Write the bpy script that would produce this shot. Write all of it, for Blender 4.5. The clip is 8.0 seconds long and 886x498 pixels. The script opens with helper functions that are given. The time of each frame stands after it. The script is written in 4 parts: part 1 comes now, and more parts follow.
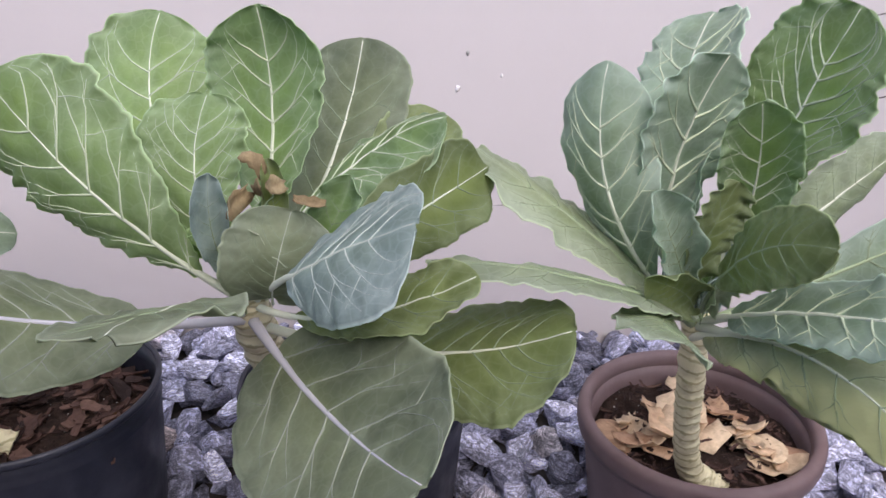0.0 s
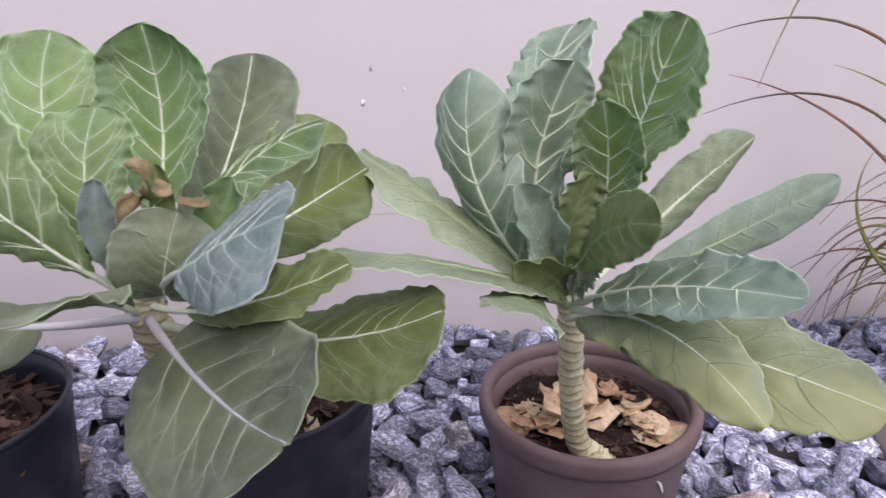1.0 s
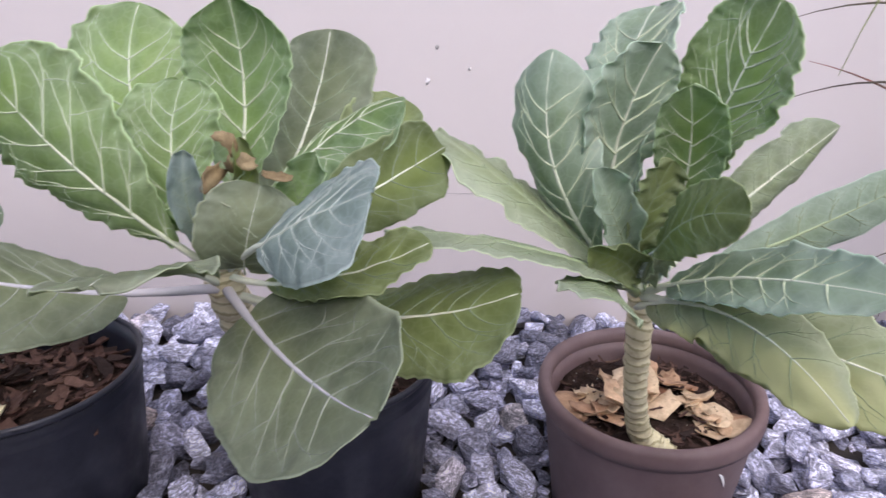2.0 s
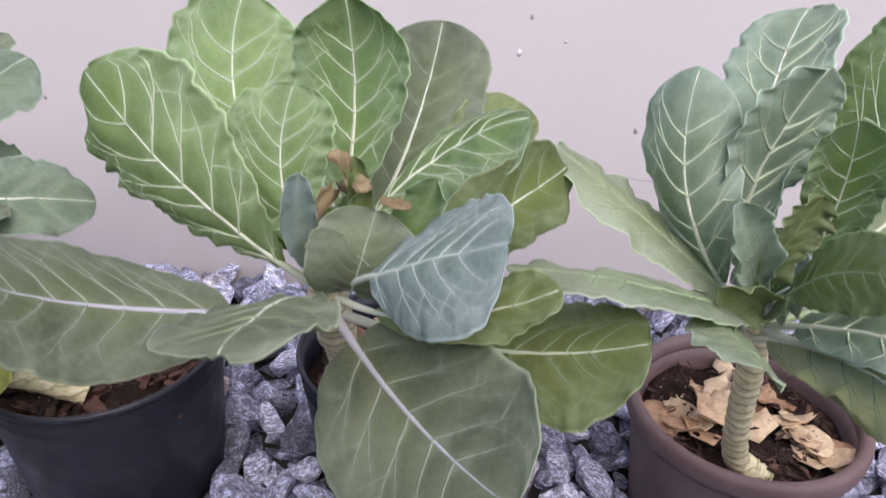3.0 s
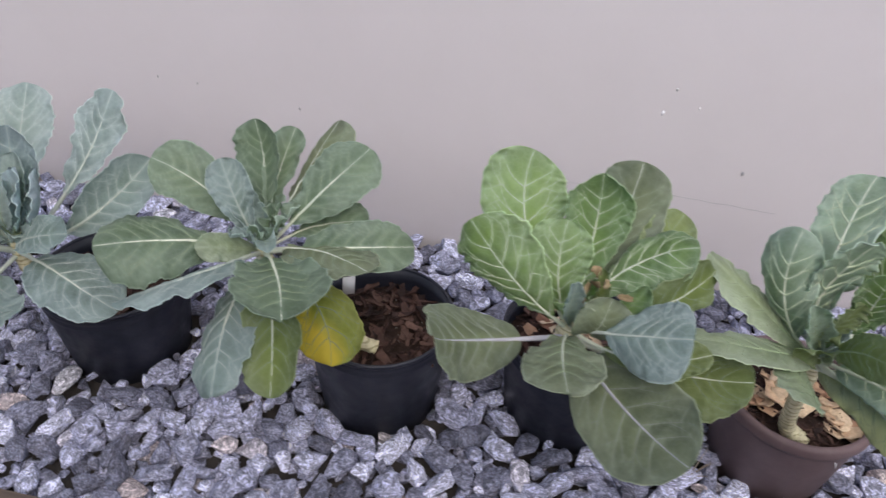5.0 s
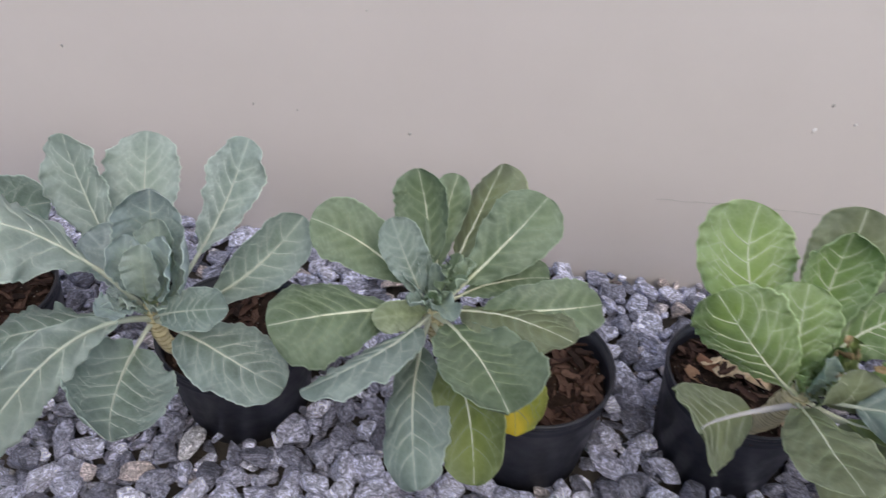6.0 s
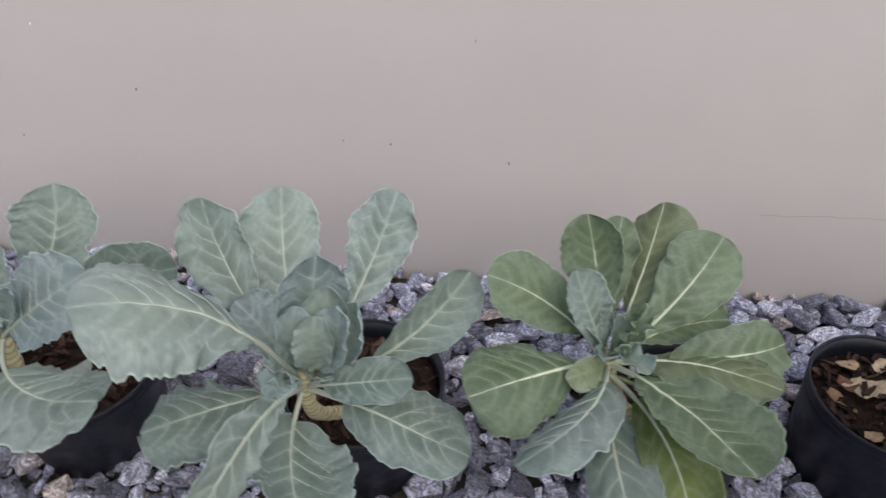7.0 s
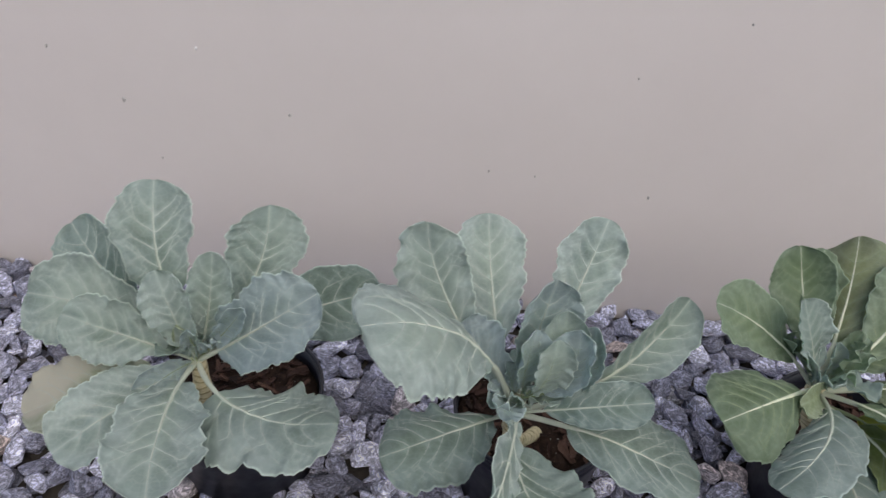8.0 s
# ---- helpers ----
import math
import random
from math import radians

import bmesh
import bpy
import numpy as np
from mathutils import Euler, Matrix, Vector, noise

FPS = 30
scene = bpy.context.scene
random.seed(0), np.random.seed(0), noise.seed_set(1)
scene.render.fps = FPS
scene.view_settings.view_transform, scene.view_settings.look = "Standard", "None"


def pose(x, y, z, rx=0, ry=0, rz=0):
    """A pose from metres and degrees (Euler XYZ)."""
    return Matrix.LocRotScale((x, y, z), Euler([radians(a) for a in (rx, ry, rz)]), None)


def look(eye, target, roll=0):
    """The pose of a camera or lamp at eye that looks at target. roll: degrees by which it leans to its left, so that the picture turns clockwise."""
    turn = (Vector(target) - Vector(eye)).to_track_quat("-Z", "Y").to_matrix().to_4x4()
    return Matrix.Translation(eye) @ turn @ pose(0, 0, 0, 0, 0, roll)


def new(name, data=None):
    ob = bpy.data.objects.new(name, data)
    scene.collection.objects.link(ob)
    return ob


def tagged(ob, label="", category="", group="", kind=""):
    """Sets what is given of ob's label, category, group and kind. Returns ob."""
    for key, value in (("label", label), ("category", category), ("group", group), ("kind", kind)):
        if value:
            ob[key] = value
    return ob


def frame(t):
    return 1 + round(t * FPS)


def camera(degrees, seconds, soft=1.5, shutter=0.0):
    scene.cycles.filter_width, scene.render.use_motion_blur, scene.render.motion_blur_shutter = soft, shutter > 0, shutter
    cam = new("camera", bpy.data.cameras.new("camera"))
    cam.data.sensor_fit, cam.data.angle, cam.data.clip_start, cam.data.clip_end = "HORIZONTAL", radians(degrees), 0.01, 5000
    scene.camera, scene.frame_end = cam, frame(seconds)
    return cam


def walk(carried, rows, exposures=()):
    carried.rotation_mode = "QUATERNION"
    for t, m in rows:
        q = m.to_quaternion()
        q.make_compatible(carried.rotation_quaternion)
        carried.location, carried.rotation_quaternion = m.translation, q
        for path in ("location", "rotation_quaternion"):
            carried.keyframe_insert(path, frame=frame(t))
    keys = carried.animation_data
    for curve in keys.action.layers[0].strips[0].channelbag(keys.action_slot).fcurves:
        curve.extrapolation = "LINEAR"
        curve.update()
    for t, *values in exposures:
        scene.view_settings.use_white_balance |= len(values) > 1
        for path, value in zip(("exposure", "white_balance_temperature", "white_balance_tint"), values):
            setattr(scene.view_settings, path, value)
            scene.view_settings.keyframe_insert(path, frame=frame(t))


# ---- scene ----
cam = camera(63.3, 8.0, 1.4, 0.3)
PATH = [
    (0, (-0.012, -0.062, 0.747), (-0.093, 1.765, -0.063), -0.3),
    (0.5, (0.004, -0.099, 0.757), (-0.035, 1.753, 0.002), 1.3),
    (1, (0.041, -0.119, 0.746), (0.121, 1.729, -0.015), -0.7),
    (1.2, (0.053, -0.118, 0.746), (0.157, 1.723, -0.027), -0.6),
    (2.3, (-0.01, -0.116, 0.746), (-0.129, 1.695, -0.095), 1.1),
    (2.5, (-0.023, -0.105, 0.749), (-0.175, 1.687, -0.126), 1.8),
    (3, (-0.054, -0.047, 0.798), (-0.202, 1.69, -0.182), 1.5),
    (3.5, (-0.058, -0.099, 0.989), (-0.237, 1.598, -0.054), 2.0),
    (4, (-0.048, -0.243, 1.192), (-0.331, 1.315, -0.03), 2.9),
    (4.5, (-0.073, -0.331, 1.211), (-0.431, 1.175, -0.055), 1.8),
    (4.7, (-0.134, -0.343, 1.216), (-0.453, 1.187, -0.032), 2.7),
    (5.8, (-0.568, -0.282, 1.232), (-0.722, 1.248, -0.047), 3.8),
    (6, (-0.599, -0.234, 1.246), (-0.794, 1.266, -0.062), 2.5),
    (6.5, (-0.731, -0.175, 1.255), (-0.997, 1.287, -0.084), 2.5),
    (7, (-0.93, -0.174, 1.27), (-1.004, 1.326, -0.05), 2.0),
    (7.5, (-1.147, -0.165, 1.282), (-1.186, 1.344, -0.03), 1.4),
    (8, (-1.315, -0.221, 1.247), (-1.292, 1.354, 0.014), 5.4),
]
walk(cam, [(t, look(eye, target, roll)) for t, eye, target, roll in PATH], [(0, 0.59, 6650, 17), (1.0, 0.54, 6650, 19), (2.5, 0.70, 6650, 17), (4.5, 0.34, 6550, 14), (6.0, 0.21, 7050, 8), (8.0, 0.05, 7080, 8)])

# ---- light: open shade under a bright even sky ----
SUN_EL, SUN_AZ = radians(50), radians(155)
world = bpy.data.worlds.new("sky")
scene.world = world
world.use_nodes = True
wn, wl = world.node_tree.nodes, world.node_tree.links
sky = wn.new("ShaderNodeTexSky")
sky.sky_type, sky.sun_disc = "NISHITA", False
sky.sun_elevation, sky.sun_rotation = SUN_EL, SUN_AZ
sky.air_density, sky.dust_density, sky.ozone_density = 1.0, 2.0, 1.5
wl.new(sky.outputs[0], wn["Background"].inputs[0])
wn["Background"].inputs[1].default_value = 0.19
sun = new("sun", bpy.data.lights.new("sun", "SUN"))
sun.data.energy, sun.data.angle, sun.data.color = 1.5, radians(70), (1.0, 0.97, 0.95)
SUN_WAY = Vector((math.sin(SUN_AZ) * math.cos(SUN_EL), math.cos(SUN_AZ) * math.cos(SUN_EL), math.sin(SUN_EL)))
sun.matrix_world = look(SUN_WAY * 20, (0, 0, 0))


# ---- materials ----
class Nodes:
    """A small builder for one node material."""

    def __init__(self, name, rough=0.6, spec=0.4):
        self.mat = bpy.data.materials.new(name)
        self.mat.use_nodes = True
        self.n, self.l = self.mat.node_tree.nodes, self.mat.node_tree.links
        self.bsdf = self.n["Principled BSDF"]
        self.bsdf.inputs["Roughness"].default_value = rough
        self.bsdf.inputs["Specular IOR Level"].default_value = spec
        self.out = self.n["Material Output"]
        self.co = self.n.new("ShaderNodeTexCoord")

    def link(self, a, b):
        self.l.new(a, b)

    def noise(self, scale, detail=4, rough=0.6, source="Object", distort=0.0):
        t = self.n.new("ShaderNodeTexNoise")
        t.inputs["Scale"].default_value, t.inputs["Detail"].default_value = scale, detail
        t.inputs["Roughness"].default_value, t.inputs["Distortion"].default_value = rough, distort
        self.link(self.co.outputs[source], t.inputs["Vector"])
        return t.outputs[0]

    def voronoi(self, scale, feature="F1", source="Object"):
        t = self.n.new("ShaderNodeTexVoronoi")
        t.feature = feature
        t.inputs["Scale"].default_value = scale
        self.link(self.co.outputs[source], t.inputs["Vector"])
        return t.outputs["Distance"]

    def ramp(self, fac, stops):
        r = self.n.new("ShaderNodeValToRGB")
        while len(r.color_ramp.elements) < len(stops):
            r.color_ramp.elements.new(0.5)
        for e, (p, c) in zip(r.color_ramp.elements, stops):
            e.position = p
            e.color = (*c, 1) if len(c) == 3 else c
        self.link(fac, r.inputs[0])
        return r.outputs[0]

    def mix(self, fac, a, b, mode="MIX"):
        m = self.n.new("ShaderNodeMix")
        m.data_type, m.blend_type = "RGBA", mode
        for sock, v in ((m.inputs[0], fac), (m.inputs[6], a), (m.inputs[7], b)):
            if isinstance(v, (int, float)):
                sock.default_value = v
            elif isinstance(v, tuple):
                sock.default_value = (*v, 1)
            else:
                self.link(v, sock)
        return m.outputs[2]

    def math(self, op, a, b=0.0):
        m = self.n.new("ShaderNodeMath")
        m.operation = op
        for sock, v in ((m.inputs[0], a), (m.inputs[1], b)):
            if isinstance(v, (int, float)):
                sock.default_value = v
            else:
                self.link(v, sock)
        return m.outputs[0]

    def rand(self, island=False):
        if island:
            return self.n.new("ShaderNodeNewGeometry").outputs["Random Per Island"]
        return self.n.new("ShaderNodeObjectInfo").outputs["Random"]

    def color(self, c):
        self.link(c, self.bsdf.inputs["Base Color"])

    def rough(self, r):
        self.link(r, self.bsdf.inputs["Roughness"])

    def bump(self, height, strength=0.3, distance=0.002):
        b = self.n.new("ShaderNodeBump")
        b.inputs["Strength"].default_value, b.inputs["Distance"].default_value = strength, distance
        self.link(height, b.inputs["Height"])
        self.link(b.outputs[0], self.bsdf.inputs["Normal"])
        return b.outputs[0]


def leaf_material(name, dark, light, bloom, amount, rough=0.5, tip=None, lush=0.6):
    """A collard blade: green of two shades, a patchy waxy bloom, pale fine netting, and light through the blade."""
    m = Nodes(name, rough, 0.35)
    big, fine = m.noise(14, 5, 0.6), m.noise(120, 3)
    c = m.mix(m.ramp(big, [(0.32, (0, 0, 0)), (0.68, (1, 1, 1))]), tuple(x * 0.74 for x in dark), light)
    c = m.mix(m.math("MULTIPLY", m.ramp(m.noise(7, 4, 0.65, distort=0.6), [(0.35, (0, 0, 0)), (0.7, (1, 1, 1))]), amount), c, bloom)
    net = m.ramp(m.voronoi(95, "DISTANCE_TO_EDGE"), [(0.0, (1, 1, 1)), (0.09, (0, 0, 0))])
    c = m.mix(m.math("MULTIPLY", net, 0.24), c, bloom)
    near = m.n.new("ShaderNodeAttribute")
    near.attribute_name = "vein_gap"
    band = m.ramp(m.math("MULTIPLY", near.outputs["Fac"], 100.0), [(0.0, (1, 1, 1)), (0.16, (0.45, 0.45, 0.45)), (0.55, (0, 0, 0))])
    c = m.mix(m.math("MULTIPLY", band, 0.55), c, tuple(min(0.7, x * 1.22) for x in bloom))
    c = m.mix(m.ramp(fine, [(0.3, (0.0, 0.0, 0.0)), (0.7, (0.22, 0.22, 0.22))]), c, light, "SOFT_LIGHT")
    sep = m.n.new("ShaderNodeSeparateXYZ")
    m.link(m.co.outputs["UV"], sep.inputs[0])
    middle = m.ramp(m.math("ABSOLUTE", sep.outputs[1]), [(0.25, (1, 1, 1)), (0.9, (0, 0, 0))])
    along = m.ramp(sep.outputs[0], [(0.12, (0, 0, 0)), (0.5, (1, 1, 1)), (0.8, (1, 1, 1)), (0.97, (0.2, 0.2, 0.2))])
    patch = m.ramp(m.noise(9, 4, 0.6, distort=0.5), [(0.36, (0, 0, 0)), (0.6, (lush, lush, lush))])
    c = m.mix(m.math("MULTIPLY", m.math("MULTIPLY", middle, along), patch), c, (light[0] * 1.06, light[1] * 1.08, light[2] * 0.68))
    outer = m.math("POWER", m.math("ABSOLUTE", sep.outputs[1]), 2.0)
    c = m.mix(m.math("MULTIPLY", outer, m.ramp(m.noise(16, 4), [(0.3, (0.05, 0.05, 0.05)), (0.7, (0.45, 0.45, 0.45))])), c, bloom)
    inner = m.ramp(m.math("ADD", m.math("ABSOLUTE", sep.outputs[1]), sep.outputs[0]), [(0.0, (0.4, 0.4, 0.4)), (0.6, (0, 0, 0))])
    c = m.mix(inner, c, m.mix(1.0, light, (1.08, 1.06, 0.72), "MULTIPLY"))
    rim = m.ramp(m.math("ABSOLUTE", sep.outputs[1]), [(0.95, (0, 0, 0)), (1.0, (0.8, 0.8, 0.8))])
    c = m.mix(rim, c, tuple(min(0.8, x * 1.6) for x in bloom))
    if tip:
        sep = m.n.new("ShaderNodeSeparateXYZ")
        m.link(m.co.outputs["UV"], sep.inputs[0])
        f = m.math("ADD", m.math("ADD", sep.outputs[0], m.math("MULTIPLY", sep.outputs[1], 0.55)), m.math("MULTIPLY", m.noise(22, 4), 0.35))
        c = m.mix(m.ramp(f, [(tip[0], (0, 0, 0)), (tip[1], (1, 1, 1))]), c, tip[2])
        if len(tip) > 3:
            c = m.mix(m.ramp(f, [(tip[1], (0, 0, 0)), (tip[1] + 0.25, (1, 1, 1))]), c, tip[3])
    c = m.mix(1.0, c, m.ramp(m.rand(), [(0, (0.94, 0.96, 0.93)), (1, (1.18, 1.17, 1.16))]), "MULTIPLY")
    m.color(c)
    m.rough(m.ramp(big, [(0.3, (rough - 0.08,) * 3), (0.7, (rough + 0.12,) * 3)]))
    nrm = m.bump(m.mix(0.55, m.voronoi(55, "SMOOTH_F1"), m.noise(60, 4)), 0.5, 0.0025)
    tr = m.n.new("ShaderNodeBsdfTranslucent")
    m.link(m.mix(1.0, c, (1.45, 1.55, 0.98) if lush > 0.3 else (1.3, 1.42, 1.15), "MULTIPLY"), tr.inputs[0])
    m.link(nrm, tr.inputs["Normal"])
    sh = m.n.new("ShaderNodeMixShader")
    sh.inputs[0].default_value = 0.38
    m.link(m.bsdf.outputs[0], sh.inputs[1])
    m.link(tr.outputs[0], sh.inputs[2])
    m.link(sh.outputs[0], m.out.inputs[0])
    return m.mat


LEAF = {
    "green": leaf_material("leaf_green", (0.125, 0.21, 0.082), (0.20, 0.305, 0.128), (0.32, 0.41, 0.285), 0.4),
    "lime": leaf_material("leaf_lime", (0.17, 0.26, 0.09), (0.255, 0.36, 0.152), (0.38, 0.47, 0.32), 0.4),
    "olive": leaf_material("leaf_olive", (0.14, 0.185, 0.06), (0.205, 0.255, 0.10), (0.26, 0.31, 0.19), 0.35),
    "dull": leaf_material("leaf_dull", (0.155, 0.185, 0.118), (0.215, 0.25, 0.165), (0.28, 0.315, 0.245), 0.4, lush=0.35),
    "blue": leaf_material("leaf_blue", (0.175, 0.245, 0.22), (0.25, 0.32, 0.305), (0.37, 0.435, 0.44), 0.5, lush=0.15),
    "mist": leaf_material("leaf_mist", (0.18, 0.255, 0.175), (0.265, 0.345, 0.26), (0.39, 0.47, 0.42), 0.5, lush=0.3),
    "frost": leaf_material("leaf_frost", (0.22, 0.30, 0.22), (0.30, 0.385, 0.29), (0.42, 0.50, 0.44), 0.5, lush=0.3),
    "grey": leaf_material("leaf_grey", (0.245, 0.315, 0.30), (0.32, 0.39, 0.385), (0.45, 0.51, 0.52), 0.6, lush=0.15),
    "slate": leaf_material("leaf_slate", (0.27, 0.34, 0.375), (0.34, 0.41, 0.45), (0.44, 0.51, 0.56), 0.5, lush=0.15),
    "sage": leaf_material("leaf_sage", (0.135, 0.195, 0.122), (0.192, 0.26, 0.172), (0.28, 0.345, 0.28), 0.45, lush=0.3),
    "pale": leaf_material("leaf_pale", (0.25, 0.305, 0.20), (0.335, 0.39, 0.275), (0.45, 0.50, 0.40), 0.45, lush=0.3),
    "yellow": leaf_material("leaf_yellow", (0.17, 0.225, 0.035), (0.27, 0.31, 0.06), (0.36, 0.38, 0.14), 0.2, tip=(0.62, 1.15, (0.58, 0.48, 0.07), (0.68, 0.42, 0.10))),
    "turning": leaf_material("leaf_turning", (0.25, 0.295, 0.17), (0.345, 0.39, 0.245), (0.44, 0.48, 0.36), 0.5, tip=(0.7, 2.0, (0.44, 0.46, 0.25)), lush=0.3),
    "blush": leaf_material("leaf_blush", (0.26, 0.30, 0.22), (0.33, 0.36, 0.29), (0.44, 0.46, 0.42), 0.5, tip=(0.8, 1.9, (0.41, 0.40, 0.36)), lush=0.3),
}


def vein_material(name, c1, c2):
    m = Nodes(name, 0.45, 0.4)
    m.color(m.mix(m.noise(40, 3), c1, c2))
    m.bump(m.noise(300, 2), 0.2, 0.0005)
    return m.mat


VEIN = {
    "white": vein_material("vein_white", (0.58, 0.64, 0.48), (0.72, 0.75, 0.62)),
    "soft": vein_material("vein_soft", (0.24, 0.32, 0.17), (0.34, 0.41, 0.25)),
    "lilac": vein_material("vein_lilac", (0.43, 0.42, 0.46), (0.52, 0.52, 0.55)),
    "grey": vein_material("vein_grey", (0.44, 0.50, 0.42), (0.56, 0.60, 0.52)),
    "petiole": vein_material("petiole_green", (0.27, 0.35, 0.22), (0.40, 0.45, 0.32)),
}


SIDE = {
    "white": vein_material("side_vein_white", (0.44, 0.53, 0.34), (0.57, 0.63, 0.46)),
    "soft": vein_material("side_vein_soft", (0.21, 0.28, 0.15), (0.29, 0.36, 0.22)),
    "lilac": vein_material("side_vein_lilac", (0.25, 0.29, 0.21), (0.31, 0.34, 0.27)),
    "grey": vein_material("side_vein_grey", (0.42, 0.49, 0.43), (0.50, 0.56, 0.50)),
}


def rock_material(island):
    m = Nodes("granite_joined" if island else "granite_piece", 0.6, 0.5)
    rnd = m.rand(island)
    base = m.ramp(rnd, [(0.0, (0.12, 0.123, 0.163)), (0.25, (0.235, 0.242, 0.313)), (0.6, (0.39, 0.40, 0.515)), (0.93, (0.66, 0.67, 0.80)), (0.98, (0.50, 0.42, 0.39)), (1.0, (0.62, 0.62, 0.66))])
    mp = m.n.new("ShaderNodeMapping")
    mp.inputs["Scale"].default_value, mp.inputs["Rotation"].default_value = (1.0, 1.0, 3.2), (0.5, 0.4, 0.0)
    m.link(m.co.outputs["Object"], mp.inputs[0])
    streak = m.n.new("ShaderNodeTexNoise")
    streak.inputs["Scale"].default_value, streak.inputs["Detail"].default_value = 72, 8
    streak.inputs["Roughness"].default_value, streak.inputs["Distortion"].default_value = 0.78, 0.9
    m.link(mp.outputs[0], streak.inputs[0])
    grain = m.ramp(streak.outputs[0], [(0.38, (0.2, 0.2, 0.22)), (0.5, (0.85, 0.85, 0.88)), (0.6, (2.2, 2.2, 2.25))])
    c = m.mix(1.0, base, grain, "MULTIPLY")
    spark = m.ramp(m.voronoi(230), [(0.10, (1, 1, 1)), (0.24, (0, 0, 0))])
    c = m.mix(m.math("MULTIPLY", spark, 0.6), c, (0.66, 0.67, 0.72))
    dark = m.ramp(m.noise(260, 3, 0.6), [(0.37, (1, 1, 1)), (0.44, (0, 0, 0))])
    c = m.mix(m.math("MULTIPLY", dark, 0.5), c, (0.05, 0.05, 0.065))
    c = m.mix(m.ramp(m.noise(18, 4), [(0.55, (0, 0, 0)), (0.85, (0.3, 0.3, 0.3))]), c, (0.24, 0.21, 0.20))
    m.color(c)
    m.bump(m.mix(0.5, m.noise(120, 8, 0.75), m.noise(38, 5, 0.6)), 1.0, 0.007)
    return m.mat


ROCK_ISLAND, ROCK_PIECE = rock_material(True), rock_material(False)

m = Nodes("painted_render_wall", 0.62, 0.3)
c = m.mix(m.ramp(m.noise(0.9, 3, 0.5), [(0.35, (0, 0, 0)), (0.7, (1, 1, 1))]), (0.62, 0.575, 0.575), (0.65, 0.61, 0.605))
c = m.mix(m.ramp(m.noise(5, 6, 0.7), [(0.4, (0, 0, 0)), (0.75, (0.28, 0.28, 0.28))]), c, (0.575, 0.54, 0.53))
sp = m.n.new("ShaderNodeSeparateXYZ")
m.link(m.co.outputs["Object"], sp.inputs[0])
# The colour darkens towards the wall's foot, with an uneven upper edge.
low_tone = m.math("MULTIPLY", m.ramp(m.math("ADD", sp.outputs[2], m.math("MULTIPLY", m.noise(9, 6, 0.7), 0.12)), [(0.06, (1, 1, 1)), (0.2, (0, 0, 0))]), 0.35)
c = m.mix(low_tone, c, (0.43, 0.39, 0.37))
m.color(c)
m.bump(m.mix(0.6, m.noise(28, 5, 0.6), m.noise(4, 3)), 0.18, 0.004)
WALL = m.mat

m = Nodes("black_nursery_plastic", 0.42, 0.45)
m.color(m.mix(m.ramp(m.noise(16, 6, 0.7), [(0.45, (0, 0, 0)), (0.8, (1, 1, 1))]), (0.016, 0.018, 0.029), (0.038, 0.041, 0.056)))
m.rough(m.ramp(m.noise(22, 5), [(0.3, (0.34,) * 3), (0.7, (0.58,) * 3)]))
m.bump(m.noise(90, 3), 0.12, 0.001)
BLACK = m.mat

m = Nodes("brown_matte_plastic", 0.55, 0.35)
m.color(m.mix(m.ramp(m.noise(11, 6, 0.7), [(0.35, (0, 0, 0)), (0.75, (1, 1, 1))]), (0.145, 0.096, 0.096), (0.205, 0.147, 0.147)))
m.bump(m.noise(140, 3), 0.12, 0.001)
BROWN = m.mat

m = Nodes("beige_plastic", 0.55, 0.35)
m.color(m.mix(m.noise(12, 5), (0.32, 0.29, 0.25), (0.42, 0.38, 0.33)))
BEIGE = m.mat

m = Nodes("potting_soil", 0.9, 0.2)
c = m.mix(m.ramp(m.noise(55, 6, 0.7), [(0.35, (0, 0, 0)), (0.7, (1, 1, 1))]), (0.022, 0.014, 0.011), (0.075, 0.045, 0.034))
c = m.mix(m.ramp(m.voronoi(120), [(0.1, (0.7, 0.7, 0.7)), (0.17, (0, 0, 0))]), c, (0.15, 0.10, 0.08))
c = m.mix(m.ramp(m.voronoi(75), [(0.075, (1, 1, 1)), (0.11, (0, 0, 0))]), c, (0.50, 0.48, 0.45))
m.color(c)
m.bump(m.noise(110, 6, 0.7), 1.0, 0.01)
SOIL = m.mat


def chip_material(name, lo, mid, hi):
    m = Nodes(name, 0.75, 0.25)
    c = m.mix(1.0, m.ramp(m.rand(), [(0, lo), (0.5, mid), (1, hi)]), m.ramp(m.noise(60, 5, 0.7), [(0.3, (0.55, 0.5, 0.48)), (0.7, (1.2, 1.2, 1.2))]), "MULTIPLY")
    m.color(c)
    m.bump(m.noise(160, 4), 0.5, 0.002)
    return m.mat


BARK = chip_material("bark_mulch", (0.025, 0.015, 0.013), (0.07, 0.037, 0.03), (0.15, 0.09, 0.07))
HUSK = chip_material("dry_leaf_flake", (0.26, 0.12, 0.08), (0.56, 0.38, 0.24), (0.76, 0.62, 0.43))
DRY = chip_material("withered_leaf", (0.21, 0.16, 0.085), (0.29, 0.225, 0.125), (0.36, 0.29, 0.17))

